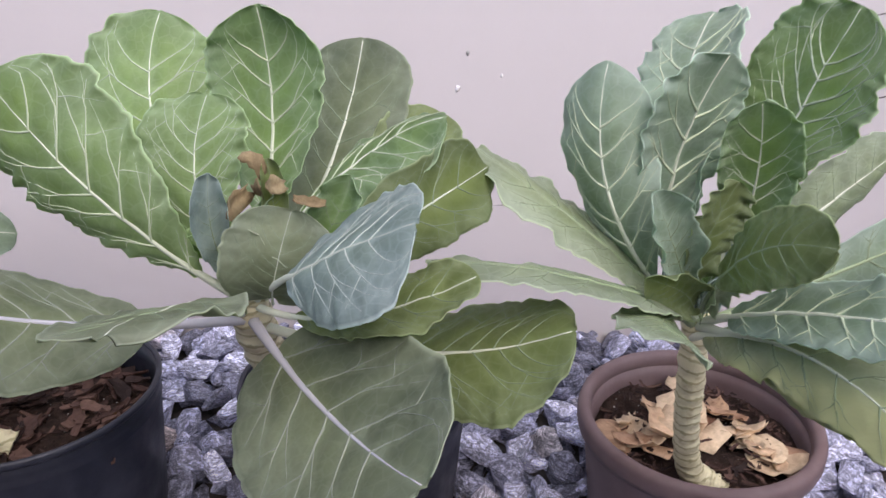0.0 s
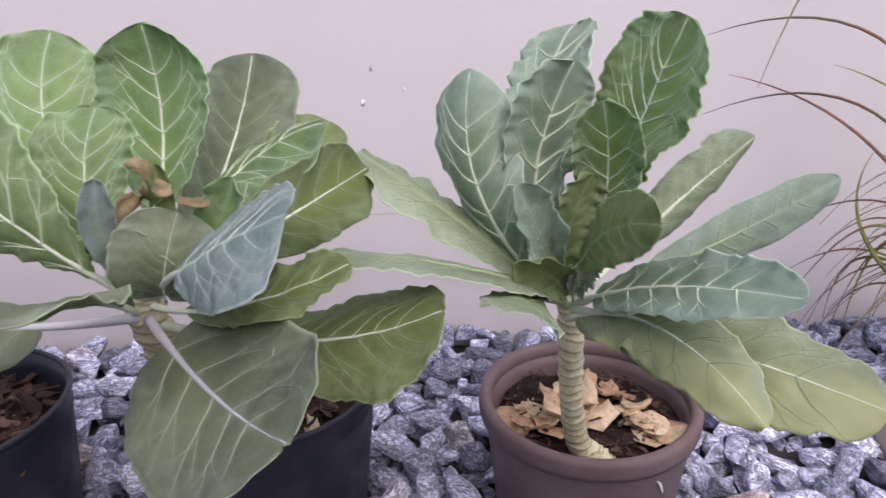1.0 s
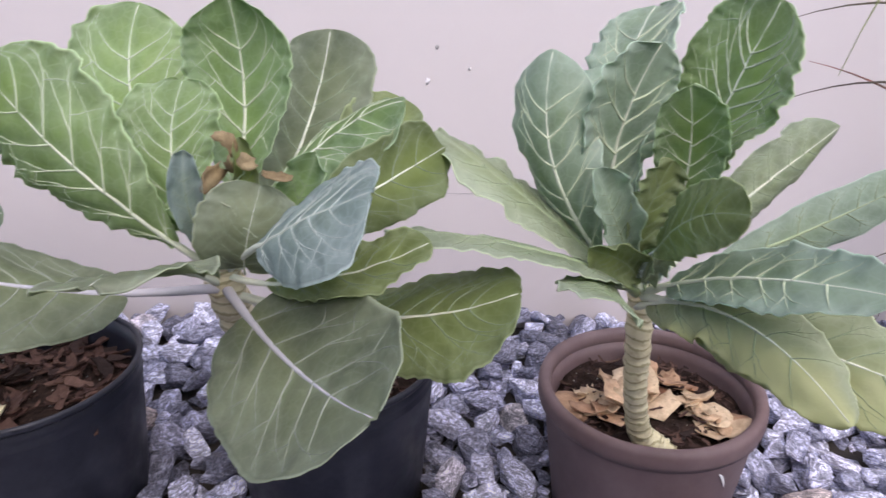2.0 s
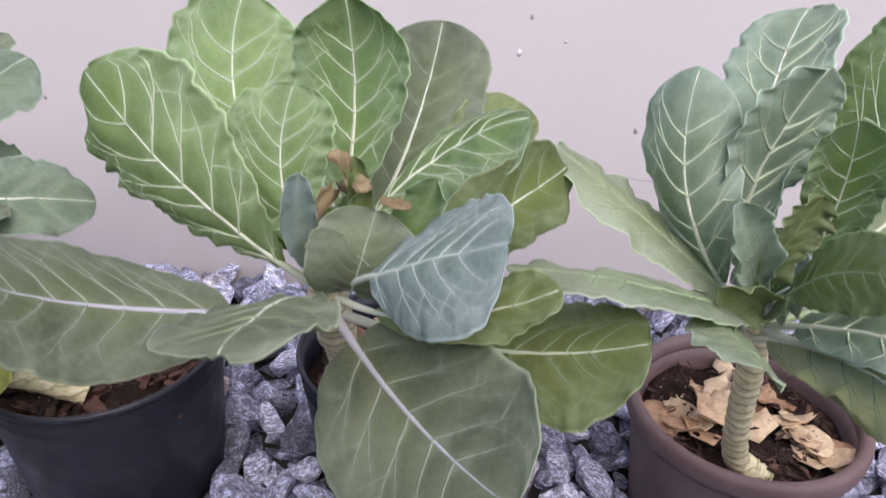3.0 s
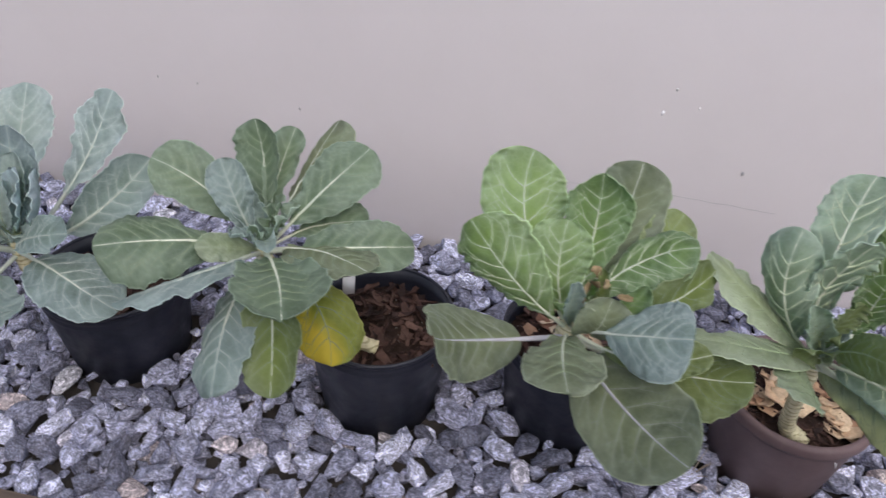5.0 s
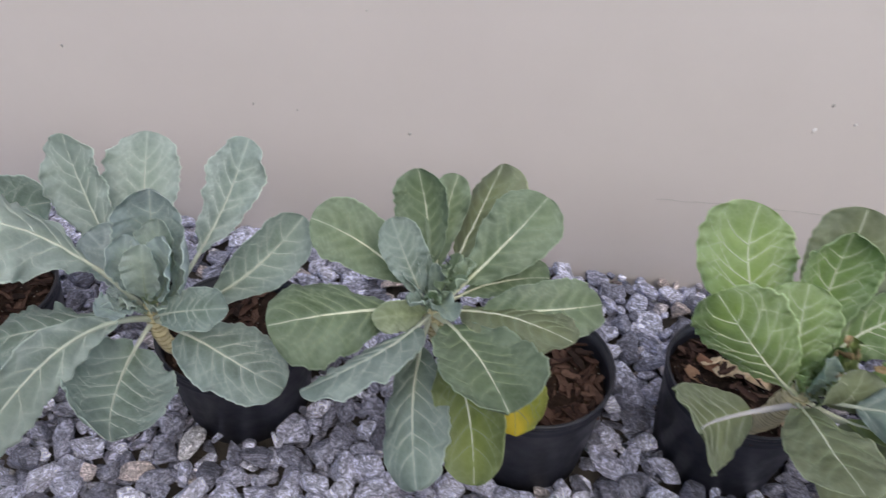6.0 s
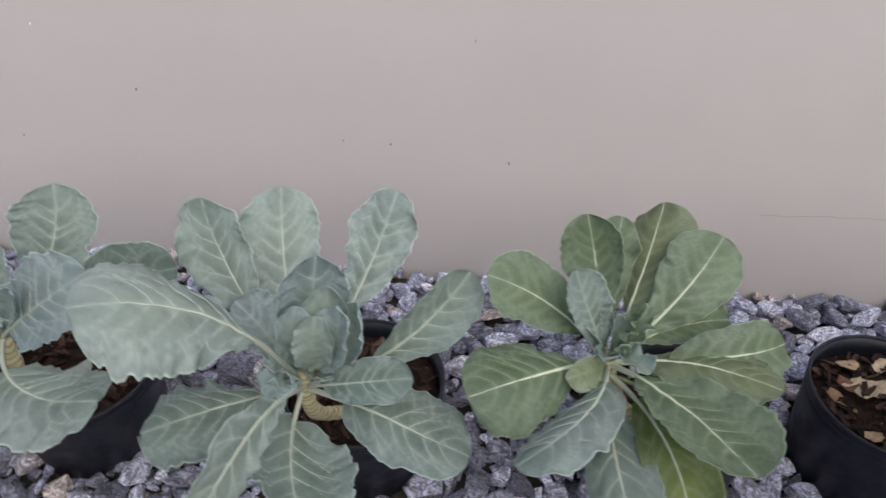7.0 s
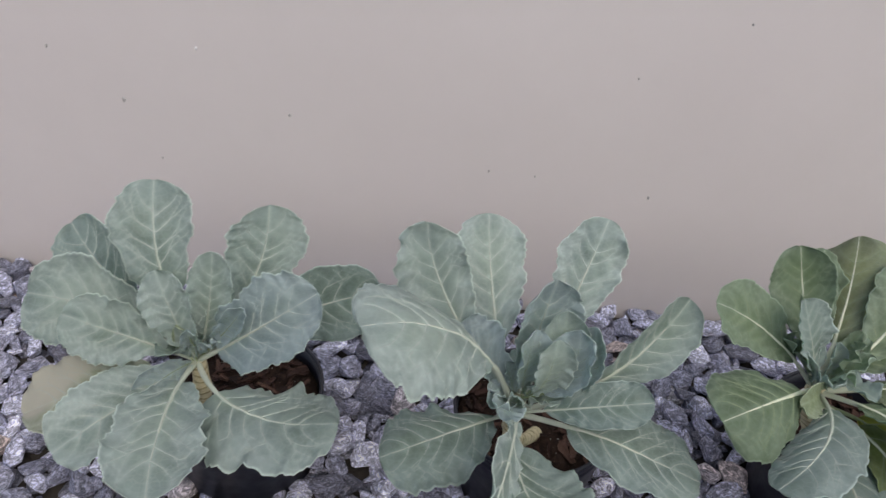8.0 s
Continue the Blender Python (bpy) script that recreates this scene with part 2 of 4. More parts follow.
m = Nodes("scarred_stem", 0.6, 0.35)
c = m.mix(m.noise(30, 5), (0.58, 0.53, 0.31), (0.75, 0.70, 0.50))
sp = m.n.new("ShaderNodeSeparateXYZ")
m.link(m.co.outputs["Object"], sp.inputs[0])
ring = m.math("SINE", m.math("ADD", m.math("MULTIPLY", sp.outputs[2], 560.0), m.math("MULTIPLY", m.noise(45, 3), 9.0)))
c = m.mix(m.ramp(ring, [(0.55, (0, 0, 0)), (0.95, (0.75, 0.75, 0.75))]), c, (0.27, 0.25, 0.12))
c = m.mix(m.ramp(m.noise(90, 4), [(0.5, (0, 0, 0)), (0.75, (0.5, 0.5, 0.5))]), c, (0.32, 0.25, 0.14))
m.color(c)
m.bump(m.mix(0.5, ring, m.noise(120, 4)), 0.35, 0.002)
STEM = m.mat

m = Nodes("weathered_timber", 0.8, 0.25)
st = m.n.new("ShaderNodeMapping")
st.inputs["Scale"].default_value = (2, 40, 40)
m.link(m.co.outputs["Object"], st.inputs[0])
gr = m.n.new("ShaderNodeTexNoise")
gr.inputs["Scale"].default_value, gr.inputs["Detail"].default_value = 1.5, 6
m.link(st.outputs[0], gr.inputs[0])
m.color(m.mix(m.ramp(gr.outputs[0], [(0.35, (0, 0, 0)), (0.7, (1, 1, 1))]), (0.17, 0.125, 0.095), (0.31, 0.24, 0.185)))
m.bump(gr.outputs[0], 0.5, 0.004)
TIMBER = m.mat

m = Nodes("bare_earth", 0.9, 0.2)
m.color(m.mix(m.noise(6, 8, 0.7), (0.03, 0.026, 0.024), (0.075, 0.065, 0.058)))
m.bump(m.noise(30, 6), 0.7, 0.02)
EARTH = m.mat

m = Nodes("white_plastic_tag", 0.4, 0.4)
m.color(m.mix(m.noise(25, 3), (0.72, 0.72, 0.72), (0.82, 0.82, 0.82)))
TAG = m.mat

m = Nodes("grey_fleck", 0.7, 0.3)
m.color(m.mix(m.noise(200, 3), (0.30, 0.29, 0.29), (0.5, 0.48, 0.47)))
FLECK = m.mat
m = Nodes("pale_fleck", 0.6, 0.3)
m.color(m.mix(m.noise(200, 3), (0.74, 0.72, 0.72), (0.84, 0.82, 0.82)))
PALE_FLECK = m.mat

m = Nodes("grass_blade", 0.55, 0.35)
sp = m.n.new("ShaderNodeSeparateXYZ")
m.link(m.co.outputs["UV"], sp.inputs[0])
c = m.ramp(sp.outputs[0], [(0.0, (0.33, 0.27, 0.19)), (0.3, (0.19, 0.23, 0.06)), (0.5, (0.14, 0.16, 0.06)), (0.62, (0.20, 0.075, 0.06)), (0.75, (0.10, 0.09, 0.065)), (1.0, (0.09, 0.07, 0.065))])
m.color(m.mix(1.0, c, m.ramp(m.rand(), [(0, (0.6, 0.55, 0.6)), (0.5, (0.8, 0.72, 0.66)), (1, (1.15, 1.2, 0.9))]), "MULTIPLY"))
GRASS = m.mat


def blade_material(name, c1, c2):
    m = Nodes(name, 0.5, 0.35)
    m.color(m.mix(m.ramp(m.noise(25, 4), [(0.35, (0, 0, 0)), (0.65, (1, 1, 1))]), c1, c2))
    return m.mat


GREEN_BLADE = blade_material("green_grass_blade", (0.13, 0.17, 0.04), (0.25, 0.30, 0.09))
RED_BLADE = blade_material("reddening_grass_blade", (0.10, 0.085, 0.06), (0.30, 0.11, 0.09))
m = Nodes("dead_grass", 0.7, 0.25)
m.color(m.mix(m.rand(), (0.26, 0.20, 0.15), (0.42, 0.36, 0.29)))
DEAD = m.mat


# ---- helpers of the scene ----
def mesh_of(name, bm, mats, smooth=True):
    me = bpy.data.meshes.new(name)
    bm.normal_update()
    bm.to_mesh(me)
    bm.free()
    for mt in mats if isinstance(mats, (list, tuple)) else [mats]:
        me.materials.append(mt)
    if smooth:
        me.polygons.foreach_set("use_smooth", [True] * len(me.polygons))
    return me


def part(name, bm, mats, parent, label="", smooth=True):
    """One mesh object under a thing or under a part; its vertices are in world metres."""
    ob = new(name, bm if isinstance(bm, bpy.types.Mesh) else mesh_of(name, bm, mats, smooth))
    ob.parent = parent
    if parent.parent is None:
        ob.location = -parent.location
    if label:
        tagged(ob, label)
    return ob


def thing(name, place, label, category, group="", kind=""):
    ob = new(name)
    ob.empty_display_size = 0.05
    ob.location = place
    return tagged(ob, label, category, group, kind)


def box_bm(x0, x1, y0, y1, z0, z1, bevel=0.0):
    bm = bmesh.new()
    bmesh.ops.create_cube(bm, size=1.0)
    for v in bm.verts:
        v.co = Vector(((x0 + x1) / 2 + v.co.x * (x1 - x0), (y0 + y1) / 2 + v.co.y * (y1 - y0), (z0 + z1) / 2 + v.co.z * (z1 - z0)))
    if bevel:
        bmesh.ops.bevel(bm, geom=bm.edges[:], offset=bevel, segments=2, affect="EDGES")
    return bm


def lathe(bm, profile, centre, seg=56, wobble=0.0, closed=True):
    """A turned shape from (radius, height) pairs; closed joins the last ring to the first."""
    cx, cy, cz = centre
    rings = []
    for r, z in profile:
        ring = []
        for i in range(seg):
            a = 2 * math.pi * i / seg
            k = 1 + wobble * math.sin(2 * a + 0.7) + wobble * 0.6 * math.sin(3 * a)
            ring.append(bm.verts.new((cx + r * k * math.cos(a), cy + r * k * math.sin(a), cz + z)))
        rings.append(ring)
    pairs = list(zip(rings, rings[1:])) + ([(rings[-1], rings[0])] if closed else [])
    for a, b in pairs:
        for i in range(seg):
            j = (i + 1) % seg
            bm.faces.new((a[i], a[j], b[j], b[i]))
    return rings


def tube(bm, pts, radii, sides=8, cap=True, squash=None):
    """A tube through points, with a radius at each."""
    rings, ref = [], None
    n = len(pts)
    for i, p in enumerate(pts):
        t = (pts[min(i + 1, n - 1)] - pts[max(i - 1, 0)]).normalized()
        if ref is None:
            ref = t.orthogonal().normalized()
        ref = (ref - t * ref.dot(t)).normalized()
        b = t.cross(ref)
        rings.append([bm.verts.new(p + (ref * math.cos(2 * math.pi * k / sides) + b * math.sin(2 * math.pi * k / sides)) * radii[i]) for k in range(sides)])
    for a, b in zip(rings, rings[1:]):
        for k in range(sides):
            j = (k + 1) % sides
            bm.faces.new((a[k], a[j], b[j], b[k]))
    if cap:
        bm.faces.new(rings[0][::-1])
        bm.faces.new(rings[-1])


def bez(a, m, t, s):
    """A quadratic curve from a to t that passes m."""
    la, lb = (m - a).length, (t - m).length
    tm = min(0.75, max(0.25, la / (la + lb)))
    c = (m - a * (1 - tm) ** 2 - t * tm ** 2) / (2 * tm * (1 - tm))
    return a * (1 - s) ** 2 + c * 2 * s * (1 - s) + t * s ** 2


# ---- leaves ----
NU, NV = 66, 11
STEPS = [i / 40 for i in range(41)]


def leaf(plant, A, M, T, width, side, tone="green", start=0.32, cup=0.25, ruffle=0.006, wedge=0.6, vein="white", rib=1.0, waves=4.0, label="", twist=0.0, veins=6, curl=0.0, crisp=1.0, faint=None, blunt=None):
    """One leaf of a plant: a stalk from A, the midrib past M to the tip T, the blade across the given side."""
    A, M, T, S0 = Vector(A), Vector(M), Vector(T), Vector(side).normalized()
    rng = random.Random(int(abs(A.x * 7919 + T.x * 104729 + T.z * 1299709 + M.y * 15485863)))
    ph, ph2, ofs = rng.uniform(0, 6.28), rng.uniform(0, 6.28), rng.uniform(0, 50)
    length = (M - A).length + (T - M).length
    width *= 0.92
    start *= 0.8
    if wedge > 0.5:
        wedge += 0.1
    if vein == "white" and tone in ("grey", "blue", "slate", "blush"):
        vein = "grey"
    ruffle *= 1.35
    nu, nv = (NU, NV) if width > 0.056 else (36, 7)
    if faint is None:
        faint = tone in ("sage", "dull", "olive", "grey", "blue", "slate", "blush", "turning", "pale")
    if S0.cross((T - M).normalized()).dot(Vector((0, -0.6, 0.8))) < 0:
        S0 = -S0

    walked = [0.0]
    for i in range(40):
        walked.append(walked[-1] + (bez(A, M, T, (i + 1) / 40) - bez(A, M, T, i / 40)).length)

    def at(s):
        return bez(A, M, T, float(np.interp(s * walked[-1], walked, STEPS)))

    def axes(s):
        t = (at(min(1, s + 0.01)) - at(max(0, s - 0.01))).normalized()
        sd = (S0 - t * S0.dot(t)).normalized()
        n = sd.cross(t).normalized()
        if twist:
            q = Matrix.Rotation(twist * (s - 0.5), 3, t)
            sd, n = q @ sd, q @ n
        return t, sd, n

    rag = 0.22 if tone in ("grey", "slate", "blush", "turning") else 0.115
    rag *= min(1.0, crisp)
    peak = 0.705 if wedge < 0.8 else 0.62

    blunt = blunt or (3.2 if wedge > 0.55 else 2.7 if wedge > 0.36 else 2.3)
    steps = [i / 40 for i in range(1, 40)]
    peak *= max(q ** wedge * math.sqrt(1 - q ** blunt) for q in steps) / max(q ** wedge * math.sqrt(1 - q ** 3.6) for q in steps)

    def half(u):
        return width / 2 * (max(u, 0) ** wedge) * math.sqrt(max(0.0, 1 - u ** blunt)) / peak

    # the side veins and their forks, as lines across the blade's own (u, v)
    facing = [None]
    lines = []
    span = length * (1 - start)
    for q in range(veins):
        u0 = 0.07 + 0.80 * (q / veins) ** 0.92
        for sg in (-1, 1):
            ua = u0 + rng.uniform(-0.025, 0.03)
            lean, reach = min(0.34, max(0.05, rng.uniform(0.7, 1.0) * half(min(0.8, ua + 0.12)) / span)), rng.uniform(0.86, 0.95)
            ends = [(ua, lean, 0.0, reach, 1.0)]
            if q < veins - 1:
                f0, f1, f2 = rng.uniform(0.3, 0.45), rng.uniform(0.5, 0.65), rng.uniform(0.68, 0.8)
                ends.append((ua + lean * f0 ** 1.15, lean * rng.uniform(1.0, 1.3), f0 * reach, reach * rng.uniform(0.82, 0.98), 0.62))
                ends.append((ua + lean * f1 ** 1.15, lean * rng.uniform(-0.45, -0.1), f1 * reach, reach * rng.uniform(0.9, 1.0), 0.5))
                if rng.random() < 0.45:
                    ends.append((ua + lean * f2 ** 1.15, lean * rng.uniform(0.4, 0.6), f2 * reach, reach * 1.02, 0.45))
                    ends.append((ua + lean * 0.12, lean * rng.uniform(0.35, 0.5), f0 * reach * 0.35, f0 * reach * rng.uniform(1.5, 1.9), 0.4))
            for ub, dl, va, vb, th in ends:
                path = []
                for i in range(8):
                    f = i / 7
                    path.append((min(0.975, ub + dl * f ** 1.15 + 0.006 * noise.noise(Vector((f * 4 + ofs, ub * 9, sg * 3)))), sg * (va + (vb - va) * f)))
                lines.append((path, th, ua))
    P0 = np.array([(p[0] * span, p[1]) for path, th, ua in lines for p in path[:-1]])
    P1 = np.array([(p[0] * span, p[1]) for path, th, ua in lines for p in path[1:]])

    def gap(u, v):
        """How far a place of the blade lies from the nearest vein, in metres."""
        k = np.array((1.0, max(half(u), 0.004)))
        a, b, p = P0 * k, P1 * k, np.array((u * span, v)) * k
        d = b - a
        f = np.clip(((p - a) * d).sum(1) / np.maximum((d * d).sum(1), 1e-12), 0, 1)
        return min(float(np.sqrt(((a + d * f[:, None] - p) ** 2).sum(1).min())), abs(v) * half(u))

    def surf(u, v, lift=0.0, off=None):
        s = start + (1 - start) * u
        t, sd, n = axes(s)
        facing[0] = n
        up = 3.1 if v > 0 else 9.7
        edge = 1 + rag * noise.noise(Vector((u * 5 + ofs, up, 0))) + rag * 0.5 * noise.noise(Vector((u * 19 + ofs, up, 3))) + rag * (0.3 if rag > 0.2 else 0.24) * noise.noise(Vector((u * 41 + ofs, up, 8)))
        w = half(u) * edge
        av = abs(v)
        bend = cup * av + curl * av * av
        across = sd * (v * w * math.cos(bend)) + n * (av * w * math.sin(bend))
        sgn = 4.0 if v > 0 else -4.0
        wave = ruffle * av ** 3.2 * (1.5 * noise.noise(Vector((u * waves * 1.3 + ofs, sgn, 2))) + 0.9 * noise.noise(Vector((u * waves * 3.1 + ofs, sgn, 6)))) * min(1, 6 * (1 - u) + 0.5)
        crinkle = 0.0032 * crisp * av ** 4.5 * noise.noise(Vector((u * length * 95 + ofs, sgn * 2, 1)))
        sag = 0.004 * noise.noise(Vector((u * 2.2 + ofs, v * 1.3, 7))) * width / 0.12
        g = gap(u, v) if off is None else off
        quilt = 0.0019 * min(1.3, width / 0.1) * min(1.0, g / 0.011) * (1 - 0.5 * av) * min(1, 5 * (1 - u)) + 0.0016 * noise.noise(Vector((u * span * 60 + ofs, v * half(u) * 60, 4)))
        return at(s) + across + n * (wave + crinkle + sag + quilt + lift)

    bm = bmesh.new()
    uvl = bm.loops.layers.uv.new("UVMap")
    halo = bm.verts.layers.float.new("vein_gap")
    us = [1 - (1 - i / nu) ** 1.6 for i in range(nu + 1)]
    us[-1] = 0.9985
    us[0] = 0.004
    top, low, where = [], [], {}
    for u in us:
        ta, lo = [], []
        for j in range(-nv, nv + 1):
            v = math.copysign(abs(j / nv) ** 0.85, j) if j else 0.0
            g = gap(u, v)
            p = surf(u, v, 0.0, g)
            a, b = bm.verts.new(p), bm.verts.new(p - facing[0] * 0.0009)
            a[halo] = b[halo] = g
            where[a] = where[b] = (u, v)
            ta.append(a)
            lo.append(b)
        top.append(ta)
        low.append(lo)
    for i in range(nu):
        for j in range(2 * nv):
            bm.faces.new((top[i][j], top[i][j + 1], top[i + 1][j + 1], top[i + 1][j]))
            bm.faces.new((low[i][j + 1], low[i][j], low[i + 1][j], low[i + 1][j + 1]))
        bm.faces.new((top[i][0], top[i + 1][0], low[i + 1][0], low[i][0]))
        bm.faces.new((top[i + 1][-1], top[i][-1], low[i][-1], low[i + 1][-1]))
    for j in range(2 * nv):
        bm.faces.new((top[-1][j], top[-1][j + 1], low[-1][j + 1], low[-1][j]))
    for f in bm.faces:
        for lp in f.loops:
            lp[uvl].uv = where[lp.vert]
    blade = part("leaf", bm, LEAF[tone], plant, label)

    k = rib * min(1.25, max(0.55, length / 0.24))
    bm = bmesh.new()
    pts, rad = [], []
    for i in range(25):
        s = i / 24
        u = (s - start) / (1 - start)
        if u <= 0:
            pts.append(at(s))
            rad.append(k * (0.0042 - 0.0012 * s / max(start, 0.05)))
        else:
            pts.append(surf(min(u, 0.985), 0.0, -0.0006 * k * (1 - u)))
            rad.append(k * max(0.0004, 0.0027 * (1 - u) ** 1.05))
    tube(bm, pts, rad, 8)
    rib_faces = len(bm.faces)
    for path, th, ua in lines:
        pp = [surf(u, v, 0.0004, 0.0) for u, v in path]
        rr = [k * th * (0.5 if faint else 0.76) * max(0.00028, 0.0016 * (1 - i / 7) ** 0.95 * (1 - 0.4 * ua)) for i in range(8)]
        tube(bm, pp, rr, 5, cap=False)
    bm.faces.ensure_lookup_table()
    for f in bm.faces[rib_faces:]:
        f.material_index = 1
    part("midrib", bm, [VEIN[vein], SIDE["soft" if faint and vein == "white" else vein]], blade, "pale raised midrib with branching side veins")
    return blade


def stem(plant, pts, radii, rings=9, label="pale ringed stem with old leaf scars"):
    """A stem with the ridges that fallen leaves left."""
    P = [Vector(p) for p in pts]
    bm, fine, rad = bmesh.new(), [], []
    n = 90
    for i in range(n + 1):
        s = i / n * (len(P) - 1)
        k = min(int(s), len(P) - 2)
        f = s - k
        p0, p1, p2, p3 = P[max(k - 1, 0)], P[k], P[k + 1], P[min(k + 2, len(P) - 1)]
        p = 0.5 * (2 * p1 + (p2 - p0) * f + (2 * p0 - 5 * p1 + 4 * p2 - p3) * f ** 2 + (3 * p1 - p0 - 3 * p2 + p3) * f ** 3)
        fine.append(p)
        r = radii[k] + (radii[k + 1] - radii[k]) * f
        w = i / n * rings + 0.3 * math.sin(i * 0.21)
        rad.append(r * (1 + 0.16 * (0.5 - abs(math.sin(math.pi * w)) ** 0.5) + 0.04 * noise.noise(p * 60)))
    tube(bm, fine, rad, 16)
    return part("stem", bm, STEM, plant, label)


# ---- pots, soil and mulch ----
def shard(seed, wide, thick, curl):
    """A thin torn piece, bent along and across, 1 long before scaling."""
    rng = random.Random(seed)
    bm = bmesh.new()
    n, cols = 6, []
    tw, by = rng.uniform(-0.5, 0.5), rng.uniform(-0.2, 0.2)
    for i in range(n + 1):
        s = i / n
        w = wide * (0.35 + 0.65 * math.sin(math.pi * (0.08 + 0.84 * s)) ** 0.7) * rng.uniform(0.7, 1.15)
        mid = by * math.sin(3 * s) + rng.uniform(-0.04, 0.04)
        row = []
        for j in (-1, -0.35, 0.35, 1):
            y = mid + j * w / 2
            z = curl * (s - 0.5) ** 2 * 1.6 + curl * j * j * 0.35 + tw * (s - 0.5) * j * w + rng.uniform(-0.015, 0.015)
            p = Vector((s - 0.5 + rng.uniform(-0.03, 0.03), y, z))
            row.append((bm.verts.new(p), bm.verts.new(p - Vector((0, 0, thick)))))
        cols.append(row)
    for a, b in zip(cols, cols[1:]):
        for j in range(3):
            bm.faces.new((a[j][0], a[j + 1][0], b[j + 1][0], b[j][0]))
            bm.faces.new((a[j + 1][1], a[j][1], b[j][1], b[j + 1][1]))
        bm.faces.new((a[0][1], a[0][0], b[0][0], b[0][1]))
        bm.faces.new((a[3][0], a[3][1], b[3][1], b[3][0]))
    for r in (cols[0], cols[-1]):
        bm.faces.new((r[0][0], r[0][1], r[1][1], r[2][1], r[3][1], r[3][0], r[2][0], r[1][0]))
    bmesh.ops.recalc_face_normals(bm, faces=bm.faces[:])
    bmesh.ops.scale(bm, vec=(0.04, 0.04, 0.04), verts=bm.verts)
    return bm


CHIPS = [(mesh_of("bark_chip", shard(60 + i, 0.16 + 0.035 * i, 0.05, 0.15), BARK, False), mesh_of("dry_flake", shard(80 + i, 0.42 + 0.04 * i, 0.018, 0.30 - 0.10 * (i % 5)), HUSK)) for i in range(9)]


def pot(plant, centre, r, h, mat, label, black=True, foot=0.80):
    """A tapered pot with a rolled rim and a wall of real thickness."""
    bm = bmesh.new()
    if black:
        prof = [(r * foot * 0.93, 0.0), (r * foot, 0.006), (r * 0.965, h - 0.034), (r * 0.975, h - 0.03), (r * 0.96, h - 0.026), (r * 0.972, h - 0.02),
                (r * 0.972, h - 0.004), (r * 0.950, h - 0.002), (r * 0.945, h - 0.03), (r * 0.80, 0.012), (r * 0.5, 0.010), (0.004, 0.010), (0.004, 0.0), (r * 0.5, 0.002)]
    else:
        prof = [(r * foot * 0.93, 0.0), (r * foot, 0.006), (r * 0.93, h - 0.036), (r * 0.945, h - 0.03), (r * 0.94, h - 0.01),
                (r * 0.90, h - 0.006), (r * 0.87, h - 0.03), (r * 0.74, 0.014), (r * 0.4, 0.012), (0.004, 0.012), (0.004, 0.0), (r * 0.4, 0.002)]
    lathe(bm, prof, centre, 64, 0.006)
    body = part("pot", bm, mat, plant, label)
    bm = bmesh.new()
    cz = h
    if black:
        rim = [(r * 0.955, cz - 0.006), (r * 0.985, cz - 0.008), (r, cz - 0.004), (r * 1.002, cz), (r * 0.985, cz + 0.003), (r * 0.958, cz + 0.001)]
    else:
        rim = [(r * 0.92, cz - 0.022), (r * 0.985, cz - 0.024), (r, cz - 0.016), (r, cz - 0.004), (r * 0.985, cz + 0.003), (r * 0.93, cz + 0.004), (r * 0.895, cz), (r * 0.885, cz - 0.012)]
    lathe(bm, rim, centre, 64, 0.006)
    part("rim", bm, mat, body)
    return body


def soil(plant, centre, r, z, seed, chips, flakes, label, least=0.014, most=0.045, drifts=()):
    """The soil's heaped surface, and the mulch that lies on it; drifts: where dry flakes have gathered, from the centre."""
    bm = bmesh.new()
    cx, cy = centre[:2]
    rings = []
    for k in range(15):
        q = k / 14
        ring = []
        for i in range(40):
            a = 2 * math.pi * i / 40
            p = Vector((cx + max(q, 0.01) * r * math.cos(a), cy + max(q, 0.01) * r * math.sin(a), 0))
            p.z = z + 0.014 * (1 - q * q) + 0.010 * noise.noise(p * 22) + 0.006 * noise.noise(p * 70)
            ring.append(bm.verts.new(p))
        rings.append(ring)
    for a, b in zip(rings, rings[1:]):
        for i in range(40):
            j = (i + 1) % 40
            bm.faces.new((a[i], b[i], b[j], a[j]))
    bm.faces.new(rings[0])
    low = [bm.verts.new(Vector((cx + (v.co.x - cx) * 0.86, cy + (v.co.y - cy) * 0.86, z - 0.03))) for v in rings[-1]]
    for i in range(40):
        j = (i + 1) % 40
        bm.faces.new((rings[-1][i], low[i], low[j], rings[-1][j]))
    bm.faces.new(low[::-1])
    bed = part("soil", bm, SOIL, plant, label)
    rng = random.Random(seed)
    for i in range(chips + flakes):
        big = i >= chips
        a, q = rng.uniform(0, 6.283), math.sqrt(rng.random()) * (0.78 if big else 0.9)
        sc = rng.uniform(0.03, 0.07) if big else rng.uniform(least, most)
        ob = new("dry_flake" if big else "bark_chip", rng.choice(CHIPS)[1 if big else 0])
        ob.parent = bed
        px, py = cx + q * r * math.cos(a), cy + q * r * math.sin(a)
        if big and drifts:
            dx, dy, wide = drifts[i % len(drifts)]
            px, py = cx + dx + rng.gauss(0, wide), cy + dy + rng.gauss(0, wide)
            q = min(0.9, math.hypot(px - cx, py - cy) / r)
        ob.location = (px, py, z + 0.014 * (1 - q * q) + 0.010 * noise.noise(Vector((px, py, 0)) * 22) + rng.uniform(0.003, 0.012) + (0.004 if big else 0))
        ob.rotation_euler = (rng.uniform(-0.3, 0.3), rng.uniform(-0.3, 0.3), rng.uniform(0, 6.283))
        sc /= 0.04
        ob.scale = (sc, sc * rng.uniform(0.8, 1.2), sc)
    return bed


